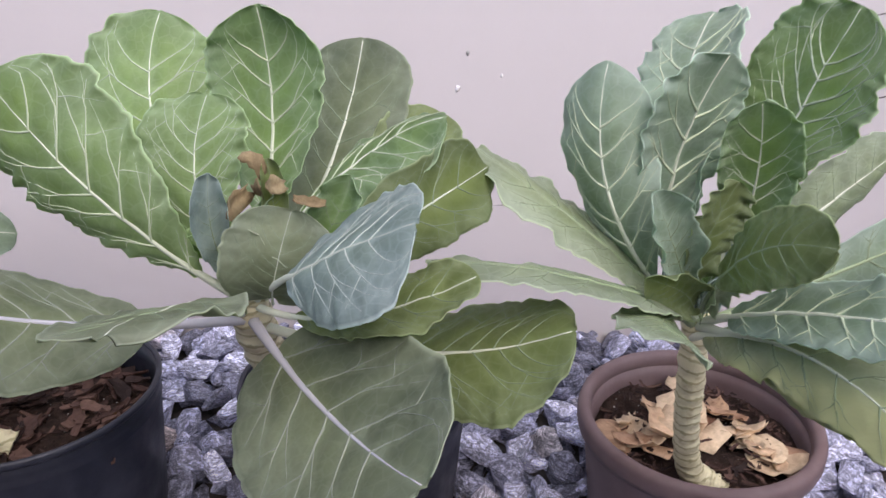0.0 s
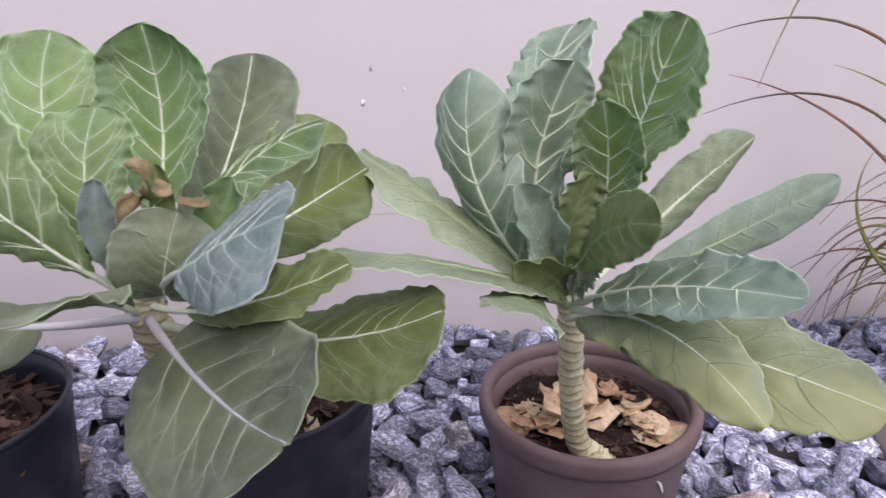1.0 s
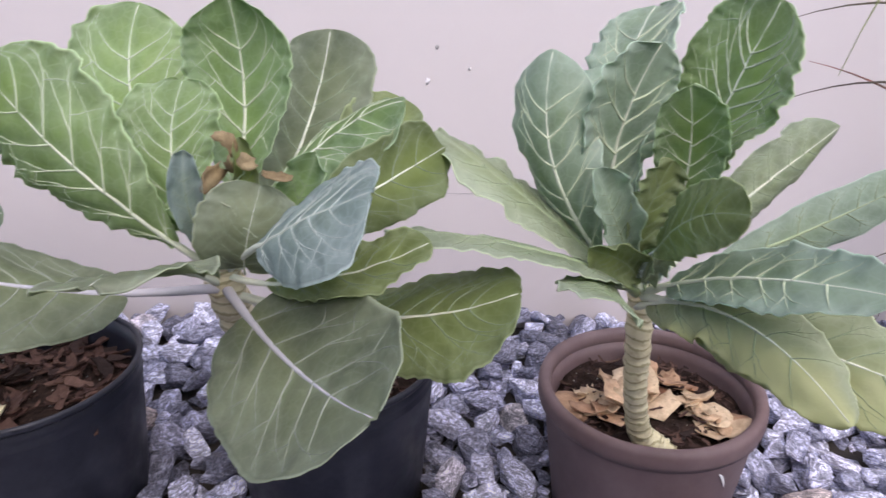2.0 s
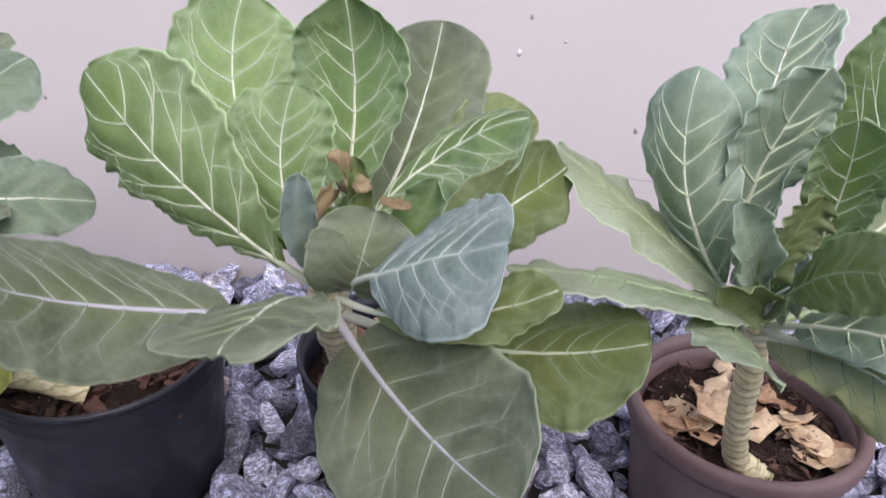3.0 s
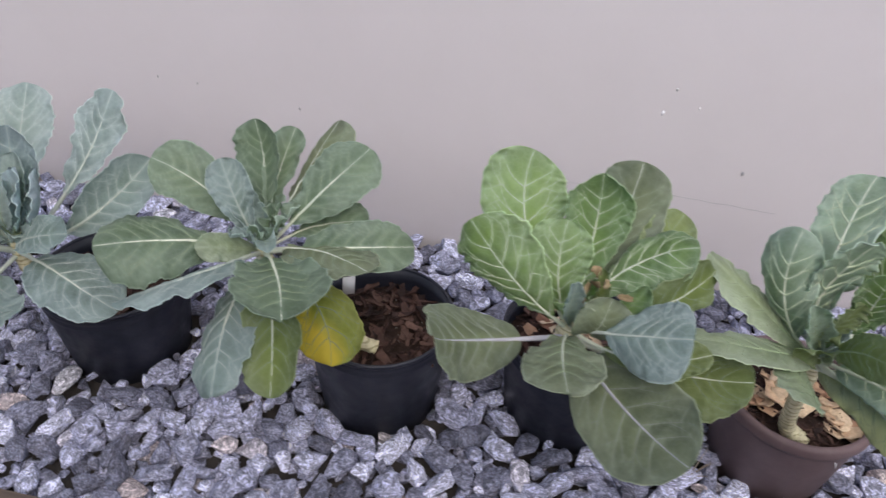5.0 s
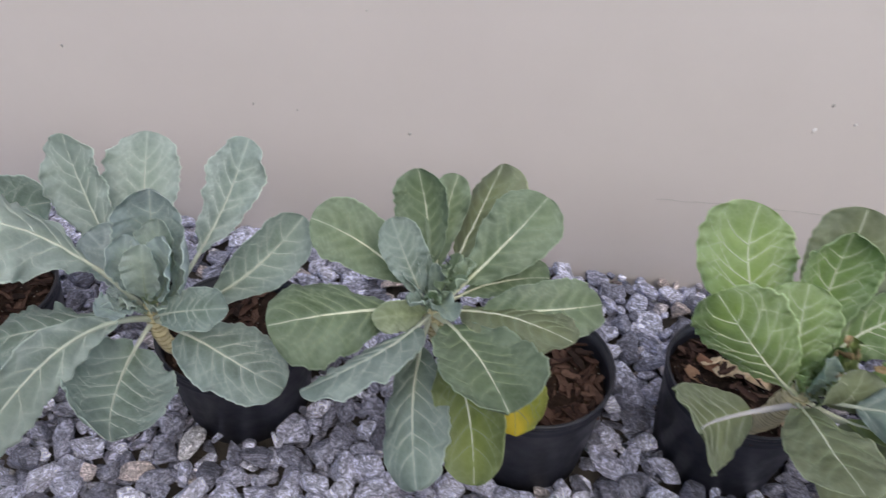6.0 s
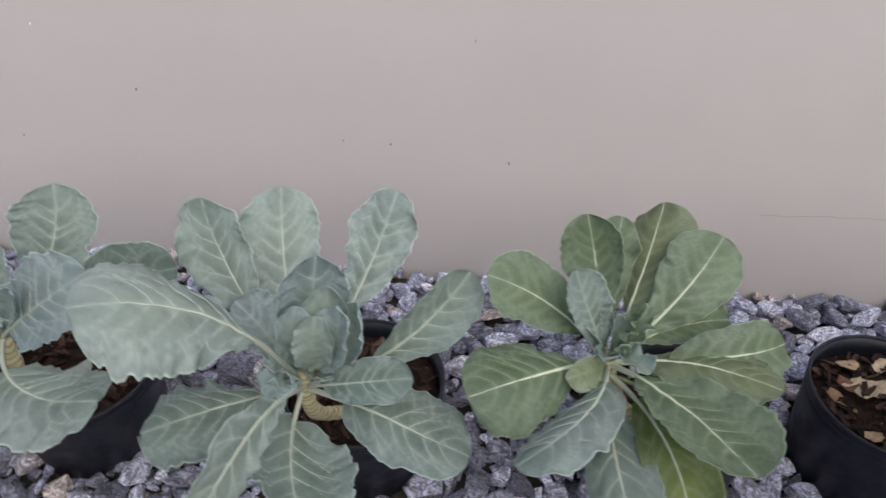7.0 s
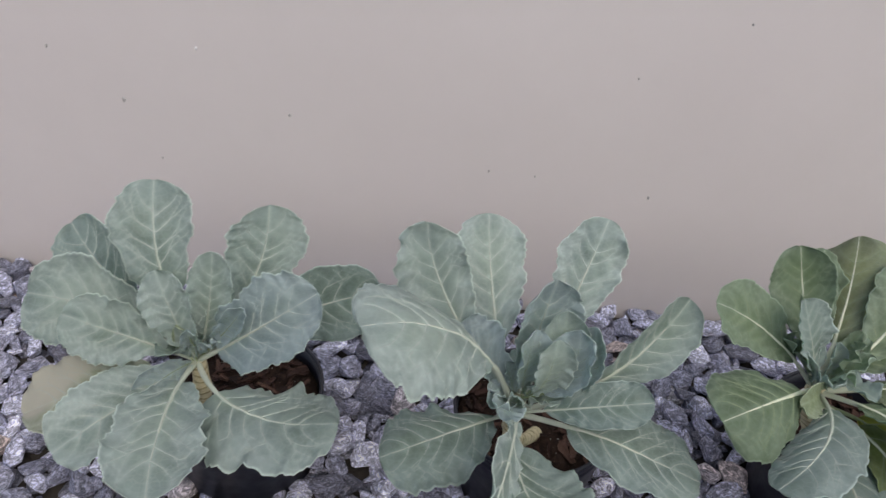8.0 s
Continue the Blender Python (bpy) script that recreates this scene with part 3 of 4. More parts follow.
# Plain paint for the added wall out of view behind the camera.
m = Nodes("unseen_wall_paint", 0.8, 0.2)
m.color(m.mix(m.noise(3, 6, 0.7), (0.42, 0.41, 0.39), (0.52, 0.51, 0.49)))
m.bump(m.noise(40, 4), 0.3, 0.004)
WALL_BACK = m.mat

# ---- the setting ----
WALL_Y = 1.108
ground = tagged(new("ground", mesh_of("ground", box_bm(-400, 400, -400, 400, -0.3, -0.055), EARTH, False)), "dark bare earth under and beyond the gravel bed", "ground", kind="structure")
wall = tagged(new("wall_north", mesh_of("wall_north", box_bm(-9, 9, WALL_Y, WALL_Y + 0.2, -0.25, 3.0), WALL, False)), "smooth painted pinkish-beige rendered house wall", "wall", kind="structure")
edging = tagged(new("timber_edging", mesh_of("timber_edging", box_bm(-6, 6, 0.145, 0.235, -0.10, 0.05, 0.006), TIMBER)), "weathered brown timber board edging the gravel bed", "edging", kind="structure")
# Unseen wall, added to hold back low sky light from the house wall.
shade_wall = tagged(new("wall_south", mesh_of("wall_south", box_bm(-9, 9, -2.1, -1.9, -0.3, 1.9), WALL_BACK, False)), "plain unseen wall added behind the camera to cut low sky light", "wall", kind="structure")

# ---- potted collards, one by one ----
BLACK_POT = "black plastic nursery pot with a rolled rim"


def rosette(p, centre, count, tones, spread, rise, seed):
    """The small leaves round a plant's heart."""
    rng = random.Random(seed)
    c = Vector(centre)
    for i in range(count):
        a = i * 2.4 + rng.uniform(-0.4, 0.4)
        out = Vector((math.cos(a), math.sin(a), 0))
        f = (i + 1) / count
        q = spread * (0.35 + 0.75 * f)
        tip = c + out * q * 1.15 + Vector((0, 0, rise * rng.uniform(0.75, 1.1) * (1.15 - 0.45 * f)))
        mid = c + out * q * 0.62 + Vector((0, 0, rise * 0.5))
        leaf(p, c + out * 0.006, mid, tip, 0.026 + 0.028 * f, Vector((-out.y, out.x, 0)), tones[i % len(tones)], start=0.22, cup=0.55, ruffle=0.008, vein="soft", rib=0.55, veins=5)


def brown_collard():
    p = thing("potted_collard", (0.262, 0.660, 0), "tall-stemmed collard in a brown plastic pot on gravel", "potted plant", "potted collards along the wall")
    pot(p, (0.262, 0.660, -0.03), 0.142, 0.245, BROWN, "mauve-brown plastic pot with a thick rounded rim", black=False, foot=0.76)
    soil(p, (0.262, 0.660), 0.124, 0.172, 5, 280, 32, "dark potting soil strewn with tan dry flakes", 0.007, 0.022, ((-0.078, -0.012, 0.013), (0.015, 0.045, 0.022), (0.030, -0.020, 0.020), (0.062, -0.048, 0.018), (-0.01, 0.0, 0.03)))
    bm, rows = bmesh.new(), []
    for i in range(9):
        a, z = radians(-67 + 0.93 * i), 0.176 - 0.027 * (i / 8) ** 1.6
        rr = 0.142 * (0.76 + 0.17 * (z + 0.03) / 0.21) + 0.0015
        w = 0.0022 * math.sin(math.pi * (i + 0.6) / 9.2)
        rows.append([bm.verts.new((0.262 + (rr + d) * math.cos(a + e), 0.660 + (rr + d) * math.sin(a + e), z)) for d, e in ((0, -w / rr), (0.0008, 0), (0, w / rr))])
    for r0, r1 in zip(rows, rows[1:]):
        for j in (0, 1):
            bm.faces.new((r0[j], r0[j + 1], r1[j + 1], r1[j]))
    part("scrape", bm, TAG, p, "white scrape mark on the pot")
    stem(p, [(0.268, 0.573, 0.175), (0.247, 0.578, 0.186), (0.228, 0.573, 0.210), (0.213, 0.557, 0.275), (0.207, 0.550, 0.345), (0.202, 0.548, 0.411)], [0.015, 0.0165, 0.0145, 0.0135, 0.0145, 0.0135], 19)
    C = (0.201, 0.547, 0.401)
    leaf(p, C, (0.091, 0.515, 0.592), (0.096, 0.533, 0.651), 0.110, (0.90, -0.42, 0.08), "mist", cup=-0.55, start=0.33, wedge=0.56)
    leaf(p, C, (0.176, 0.592, 0.623), (0.216, 0.665, 0.675), 0.117, (0.71, -0.62, 0.33), "frost", cup=0.13, start=0.33, wedge=0.61, vein="white", rib=1.3, ruffle=0.006, waves=6, crisp=1.8)
    leaf(p, C, (0.161, 0.524, 0.589), (0.186, 0.513, 0.660), 0.104, (0.90, 0.36, -0.25), "frost", cup=0.11, start=0.32, wedge=0.61, faint=False, vein="white", rib=1.35, ruffle=0.006, waves=5, crisp=2.4)
    leaf(p, C, (0.270, 0.559, 0.619), (0.296, 0.551, 0.691), 0.167, (0.29, -0.94, -0.21), "lime", cup=0.13, start=0.40, wedge=0.64, ruffle=0.005, waves=6, crisp=2.6, veins=8)
    leaf(p, C, (0.222, 0.515, 0.549), (0.206, 0.490, 0.628), 0.078, (0.95, -0.27, 0.15), "green", cup=0.27, start=0.41, wedge=0.61, ruffle=0.005, waves=5, rib=0.8, crisp=2.0)
    leaf(p, (0.197, 0.533, 0.426), (0.189, 0.510, 0.509), (0.206, 0.507, 0.558), 0.064, (0.9, 0.3, -0.2), "olive", ruffle=0.011, waves=5, rib=0.5, vein="soft", start=0.25)
    leaf(p, (0.195, 0.518, 0.432), (0.209, 0.412, 0.543), (0.223, 0.371, 0.558), 0.064, (-0.10, -0.35, -0.80), "olive", cup=-0.08, start=0.37, wedge=0.39, ruffle=0.003, vein="soft", rib=0.7)
    leaf(p, C, (0.399, 0.588, 0.468), (0.512, 0.620, 0.512), 0.060, (0.1, -0.4, -0.9), "mist", start=0.30, cup=-0.2, vein="soft", wedge=0.45, rib=0.8)
    leaf(p, C, (0.341, 0.631, 0.490), (0.435, 0.673, 0.548), 0.088, (0.45, -0.5, -0.7), "pale", start=0.42, cup=-0.8, ruffle=0.010, rib=0.8, twist=1.3, wedge=0.5)
    leaf(p, C, (0.256, 0.394, 0.496), (0.304, 0.303, 0.527), 0.070, (-0.54, -0.65, -0.5), "mist", start=0.25, cup=0.1, wedge=0.42, ruffle=0.004)
    leaf(p, C, (0.280, 0.382, 0.447), (0.385, 0.305, 0.432), 0.102, (-0.45, -0.62, -0.55), "turning", start=0.30, cup=-0.15, ruffle=0.010, waves=3, wedge=0.5)
    leaf(p, (0.199, 0.541, 0.391), (0.266, 0.353, 0.450), (0.292, 0.301, 0.426), 0.070, (-0.70, -0.30, -0.60), "turning", start=0.10, cup=-0.35, ruffle=0.010, waves=4, wedge=0.36)
    leaf(p, (0.184, 0.522, 0.422), (0.136, 0.428, 0.469), (0.132, 0.353, 0.495), 0.083, (0.69, 0.53, -0.49), "pale", start=0.3, cup=-0.3, ruffle=0.004, wedge=0.45, vein="soft", crisp=0.6)
    leaf(p, C, (0.066, 0.518, 0.526), (-0.009, 0.549, 0.573), 0.086, (0.38, 0.92, -0.01), "pale", cup=-0.16, start=0.26, wedge=0.51, vein="soft", rib=0.8)
    leaf(p, C, (0.041, 0.432, 0.510), (-0.046, 0.412, 0.527), 0.076, (-0.25, 0.95, -0.17), "pale", cup=-0.10, start=0.22, wedge=0.40, vein="soft", rib=1.1, ruffle=0.004)
    leaf(p, (0.190, 0.522, 0.427), (0.165, 0.488, 0.467), (0.130, 0.471, 0.486), 0.054, (0.3, 0.45, -0.8), "olive", start=0.2, cup=0.5, vein="soft", rib=0.5, wedge=0.5)
    leaf(p, (0.192, 0.533, 0.427), (0.155, 0.496, 0.508), (0.133, 0.487, 0.556), 0.060, (0.8, 0.4, 0.3), "mist", start=0.2, cup=0.6, vein="soft", rib=0.6)
    leaf(p, (0.200, 0.533, 0.426), (0.199, 0.503, 0.452), (0.203, 0.496, 0.486), 0.031, (0.9, 0.2, 0), "pale", start=0.1, cup=0.8, vein="soft", rib=0.3, veins=4)

    rosette(p, (0.201, 0.537, 0.411), 5, ("blue", "green"), 0.03, 0.075, 1)

def broad_collard():
    p = thing("potted_collard", (-0.155, 0.684, 0), "broad green collard with a withered heart in a black pot", "potted plant", "potted collards along the wall")
    pot(p, (-0.155, 0.684, -0.03), 0.142, 0.272, BLACK, BLACK_POT)
    soil(p, (-0.155, 0.684), 0.133, 0.195, 8, 140, 12, "dark soil under tan dry flakes and bark")
    stem(p, [(-0.170, 0.597, 0.190), (-0.175, 0.550, 0.272), (-0.188, 0.492, 0.365), (-0.194, 0.454, 0.455), (-0.189, 0.445, 0.485)], [0.019, 0.017, 0.017, 0.018, 0.014], 10)
    C = (-0.191, 0.448, 0.470)
    leaf(p, C, (-0.181, 0.533, 0.644), (-0.185, 0.528, 0.695), 0.121, (1.00, -0.03, 0.08), "green", cup=0.38, start=0.33, wedge=0.60, waves=3, ruffle=0.004, crisp=1.6)
    leaf(p, C, (-0.129, 0.611, 0.598), (-0.119, 0.646, 0.654), 0.138, (0.97, -0.22, -0.04), "dull", cup=0.03, start=0.30, wedge=0.58, ruffle=0.004)
    leaf(p, C, (-0.092, 0.505, 0.584), (-0.034, 0.507, 0.610), 0.115, (0.15, -0.95, -0.27), "green", cup=-0.33, start=0.31, wedge=0.58)
    leaf(p, C, (-0.291, 0.551, 0.637), (-0.285, 0.582, 0.685), 0.151, (0.99, -0.08, -0.08), "lime", cup=-0.09, start=0.32, wedge=0.60, waves=5, ruffle=0.006, rib=0.9, crisp=2.4)
    leaf(p, C, (-0.304, 0.411, 0.603), (-0.352, 0.430, 0.654), 0.134, (0.71, -0.08, 0.70), "lime", cup=-0.32, start=0.24, wedge=0.75, ruffle=0.006, waves=4, crisp=2.6)
    leaf(p, C, (-0.226, 0.462, 0.590), (-0.222, 0.497, 0.630), 0.106, (0.96, -0.20, -0.10), "lime", cup=0.12, start=0.31, wedge=0.60, ruffle=0.006, waves=5, rib=0.9, crisp=2.4)
    leaf(p, C, (-0.103, 0.373, 0.550), (-0.047, 0.349, 0.582), 0.141, (-0.13, -0.89, -0.44), "blue", cup=-0.23, start=0.47, wedge=0.61, ruffle=0.003, crisp=0.6, veins=5)
    leaf(p, C, (-0.032, 0.479, 0.556), (0.000, 0.522, 0.565), 0.086, (0.40, -0.10, -0.91), "olive", cup=0.03, start=0.32, wedge=0.58)
    leaf(p, C, (-0.069, 0.378, 0.506), (-0.007, 0.381, 0.531), 0.063, (0.18, -0.92, -0.35), "olive", cup=0.07, start=0.36, wedge=0.62)
    leaf(p, (-0.189, 0.450, 0.450), (-0.005, 0.413, 0.451), (0.063, 0.390, 0.484), 0.119, (-0.08, -0.89, -0.45), "olive", cup=-0.28, start=0.43, wedge=0.43, ruffle=0.004)
    leaf(p, (-0.189, 0.440, 0.460), (-0.119, 0.345, 0.451), (-0.035, 0.227, 0.484), 0.148, (-0.62, -0.59, -0.52), "dull", cup=0.10, start=0.21, wedge=0.36, blunt=2.9, vein="lilac", ruffle=0.003, rib=1.1, veins=5, crisp=0.5, label="large drooping dull-green leaf with a lilac-white midrib")
    leaf(p, (-0.194, 0.439, 0.461), (-0.337, 0.341, 0.516), (-0.366, 0.271, 0.583), 0.117, (-0.47, 0.70, 0.53), "dull", cup=-0.18, start=0.32, wedge=0.42, vein="lilac", crisp=0.5, veins=6, ruffle=0.005)
    leaf(p, (-0.194, 0.439, 0.466), (-0.203, 0.311, 0.539), (-0.196, 0.241, 0.562), 0.123, (-0.99, -0.13, -0.08), "dull", cup=-0.06, start=0.17, wedge=0.53, ruffle=0.006, veins=5, crisp=0.4)
    leaf(p, (-0.171, 0.441, 0.474), (-0.155, 0.410, 0.523), (-0.145, 0.427, 0.560), 0.088, (0.97, 0.15, -0.1), "dull", cup=0.25, start=0.2, ruffle=0.003, rib=0.6, wedge=0.45)
    leaf(p, (-0.179, 0.471, 0.479), (-0.080, 0.569, 0.551), (-0.042, 0.622, 0.588), 0.087, (0.8, -0.3, -0.4), "olive", start=0.4, vein="soft", rib=0.6)
    leaf(p, (-0.189, 0.440, 0.480), (-0.201, 0.412, 0.553), (-0.197, 0.411, 0.593), 0.039, (0.85, 0.3, 0.1), "blue", cup=0.7, start=0.2, ruffle=0.010, vein="soft", rib=0.5)
    leaf(p, (-0.184, 0.440, 0.480), (-0.122, 0.436, 0.537), (-0.101, 0.436, 0.584), 0.052, (0.7, -0.2, -0.3), "green", cup=0.6, start=0.25, ruffle=0.009, vein="soft", rib=0.5)
    leaf(p, (-0.184, 0.445, 0.480), (-0.164, 0.444, 0.548), (-0.166, 0.449, 0.593), 0.036, (0.85, 0.4, 0.1), "olive", cup=0.9, start=0.2, ruffle=0.008, vein="soft", rib=0.5)
    rosette(p, (-0.187, 0.442, 0.475), 7, ("green", "lime", "dull"), 0.045, 0.08, 2)
    for k, (x, y, z, rx, ry, rz, sc) in enumerate(((-0.188, 0.424, 0.565, 1.35, -0.2, 1.45, 0.046), (-0.131, 0.424, 0.567, 0.5, 0.25, 0.25, 0.028), (-0.172, 0.436, 0.572, 1.1, 0.6, 2.0, 0.032), (-0.143, 0.430, 0.522, 0.6, -0.4, 0.5, 0.026), (-0.174, 0.440, 0.590, 1.2, 0.9, 0.4, 0.028), (-0.160, 0.436, 0.575, 1.3, 0.3, 1.1, 0.026))):
        ob = part("withered_leaf", CHIPS[k % 9][1].copy(), None, p, "brown withered leaf remnant")
        ob.data.materials[0] = DRY
        ob.matrix_basis = Matrix.LocRotScale(Vector((x, y, z)) - p.location, Euler((rx, ry, rz)), (sc * 0.85 / 0.04,) * 3)


def leaning_collard():
    p = thing("potted_collard", (-0.535, 0.635, 0), "green collard with a yellowing leaf leaning out of its black pot", "potted plant", "potted collards along the wall")
    body = pot(p, (-0.535, 0.635, -0.03), 0.144, 0.278, BLACK, BLACK_POT)
    soil(p, (-0.535, 0.635), 0.135, 0.196, 12, 190, 0, "dark soil under reddish-brown bark mulch", 0.016, 0.055)
    bm = box_bm(-0.013, 0.013, -0.001, 0.001, 0.0, 0.040, 0.0007)
    tag = part("plant_tag", bm, TAG, body, "blank white plastic plant tag")
    tag.matrix_basis = Matrix.Translation((-0.615, 0.688, 0.230)) @ Euler((radians(-12), radians(8), radians(35))).to_matrix().to_4x4()
    stem(p, [(-0.526, 0.569, 0.220), (-0.564, 0.560, 0.240), (-0.622, 0.550, 0.266), (-0.674, 0.544, 0.331), (-0.706, 0.541, 0.401), (-0.716, 0.541, 0.447)], [0.014, 0.014, 0.014, 0.015, 0.016, 0.013], 13)
    C = (-0.714, 0.542, 0.435)
    leaf(p, C, (-0.830, 0.570, 0.538), (-0.903, 0.566, 0.576), 0.121, (0.24, 0.79, 0.56), "sage", cup=0.19, start=0.31, wedge=0.61)
    leaf(p, C, (-0.747, 0.651, 0.573), (-0.760, 0.667, 0.617), 0.116, (0.93, -0.15, 0.34), "sage", cup=0.30, start=0.35, wedge=0.59)
    leaf(p, C, (-0.753, 0.547, 0.531), (-0.781, 0.568, 0.594), 0.084, (0.8, 0.5, 0.1), "blue", start=0.3, cup=0.35, rib=0.7)
    leaf(p, C, (-0.714, 0.626, 0.526), (-0.701, 0.699, 0.592), 0.077, (0.95, -0.1, -0.1), "sage", start=0.35, cup=0.3, rib=0.8)
    leaf(p, C, (-0.668, 0.637, 0.536), (-0.634, 0.734, 0.598), 0.150, (0.73, -0.56, 0.39), "dull", cup=-0.35, start=0.36, wedge=0.60)
    leaf(p, C, (-0.600, 0.606, 0.562), (-0.557, 0.664, 0.594), 0.132, (0.74, -0.58, -0.35), "sage", cup=-0.10, start=0.36, wedge=0.61)
    leaf(p, C, (-0.612, 0.577, 0.488), (-0.539, 0.585, 0.501), 0.087, (0.1, -0.85, -0.3), "sage", start=0.35)
    leaf(p, C, (-0.502, 0.532, 0.496), (-0.457, 0.568, 0.477), 0.094, (0.28, -0.80, -0.52), "sage", cup=0.11, start=0.40, wedge=0.45)
    leaf(p, C, (-0.621, 0.511, 0.483), (-0.501, 0.449, 0.513), 0.129, (-0.48, -0.87, 0.11), "dull", cup=-0.14, start=0.29, wedge=0.50)
    leaf(p, C, (-0.640, 0.429, 0.495), (-0.579, 0.301, 0.532), 0.166, (-0.91, -0.41, 0.07), "sage", cup=0.29, start=0.28, wedge=0.53)
    leaf(p, (-0.706, 0.534, 0.416), (-0.577, 0.457, 0.372), (-0.561, 0.425, 0.313), 0.130, (-0.94, -0.32, -0.08), "yellow", cup=-0.26, start=0.32, wedge=0.52, vein="soft", veins=5, ruffle=0.004, label="yellowing leaf with an orange tip")
    leaf(p, (-0.710, 0.531, 0.423), (-0.628, 0.362, 0.416), (-0.612, 0.299, 0.365), 0.104, (-0.98, -0.09, -0.18), "olive", cup=0.21, start=0.30, wedge=0.50)
    leaf(p, C, (-0.704, 0.334, 0.407), (-0.685, 0.264, 0.388), 0.109, (-0.91, -0.14, -0.38), "blue", cup=-0.23, start=0.30, wedge=0.50)
    leaf(p, C, (-0.762, 0.409, 0.485), (-0.855, 0.327, 0.477), 0.116, (0.55, -0.67, 0.50), "blue", cup=-0.27, start=0.30, wedge=0.50)
    leaf(p, C, (-0.844, 0.440, 0.510), (-0.920, 0.398, 0.514), 0.160, (-0.44, 0.82, 0.36), "sage", cup=-0.40, start=0.37, wedge=0.51, rib=1.15)
    leaf(p, C, (-0.749, 0.485, 0.481), (-0.787, 0.457, 0.494), 0.059, (0.2, 0.7, 0.5), "pale", start=0.2, vein="soft", rib=0.5)
    leaf(p, C, (-0.708, 0.546, 0.487), (-0.712, 0.550, 0.532), 0.039, (0.9, 0.2, 0.1), "blue", start=0.15, cup=0.7, vein="soft", rib=0.4)

    rosette(p, (-0.714, 0.541, 0.437), 11, ("sage", "blue", "mist"), 0.062, 0.105, 3)

def grey_collard():
    p = thing("potted_collard", (-1.108, 0.645, 0), "blue-grey young collard spilling out of a black pot", "potted plant", "potted collards along the wall")
    pot(p, (-1.108, 0.645, -0.03), 0.149, 0.252, BLACK, BLACK_POT)
    soil(p, (-1.108, 0.645), 0.139, 0.182, 21, 130, 0, "dark soil under reddish-brown bark mulch")
    stem(p, [(-1.105, 0.608, 0.193), (-1.135, 0.559, 0.234), (-1.164, 0.519, 0.289), (-1.173, 0.510, 0.358), (-1.167, 0.505, 0.403)], [0.012, 0.012, 0.013, 0.014, 0.011], 8)
    C = (-1.173, 0.510, 0.363)
    leaf(p, C, (-1.319, 0.628, 0.569), (-1.328, 0.642, 0.620), 0.134, (0.98, -0.02, 0.19), "grey", cup=0.19, start=0.45, wedge=0.60, ruffle=0.008)
    leaf(p, C, (-1.226, 0.672, 0.535), (-1.233, 0.723, 0.589), 0.142, (0.98, 0.18, -0.04), "grey", cup=0.08, start=0.41, wedge=0.59, ruffle=0.008)
    leaf(p, C, (-1.074, 0.661, 0.529), (-1.046, 0.707, 0.608), 0.120, (0.94, -0.31, -0.15), "grey", cup=-0.11, start=0.47, wedge=0.62, ruffle=0.009, curl=0.2)
    leaf(p, C, (-1.322, 0.416, 0.630), (-1.394, 0.376, 0.655), 0.217, (-0.43, 0.89, 0.17), "grey", cup=-0.33, start=0.45, wedge=0.62, ruffle=0.010, waves=5, rib=1.1)
    leaf(p, C, (-0.985, 0.551, 0.487), (-0.926, 0.598, 0.551), 0.119, (0.76, -0.07, -0.64), "blue", cup=0.50, start=0.45, wedge=0.60, rib=1.1)
    leaf(p, C, (-1.148, 0.541, 0.551), (-1.141, 0.549, 0.607), 0.129, (0.93, 0.33, -0.17), "slate", cup=0.47, start=0.32, wedge=0.60)
    leaf(p, C, (-1.219, 0.530, 0.446), (-1.270, 0.550, 0.503), 0.122, (0.5, 0.5, -0.3), "slate", start=0.25, cup=0.4, rib=0.7)
    leaf(p, C, (-1.285, 0.406, 0.427), (-1.366, 0.372, 0.413), 0.171, (-0.38, 0.92, -0.05), "blue", cup=-0.20, start=0.32, wedge=0.62, ruffle=0.010, waves=5)
    leaf(p, C, (-1.000, 0.418, 0.409), (-0.910, 0.396, 0.382), 0.137, (-0.25, -0.97, -0.04), "blue", cup=0.03, start=0.41, wedge=0.50, ruffle=0.007)
    leaf(p, C, (-1.158, 0.359, 0.369), (-1.102, 0.255, 0.402), 0.183, (-0.83, -0.29, 0.48), "blue", cup=0.50, start=0.27, wedge=0.45, ruffle=0.010)
    leaf(p, C, (-1.214, 0.285, 0.474), (-1.257, 0.182, 0.408), 0.101, (-0.44, -0.35, 0.83), "grey", cup=0.10, start=0.33, wedge=0.54, ruffle=0.007, rib=1.2)
    leaf(p, C, (-1.075, 0.449, 0.462), (-0.995, 0.440, 0.493), 0.081, (0.1, -0.8, -0.5), "blue", start=0.4, rib=0.8)
    leaf(p, C, (-1.186, 0.478, 0.423), (-1.201, 0.425, 0.448), 0.063, (-0.9, 0.2, 0.3), "slate", start=0.3, cup=0.3, rib=0.6, vein="soft")
    rosette(p, (-1.168, 0.505, 0.378), 8, ("blue", "slate", "grey"), 0.06, 0.09, 4)
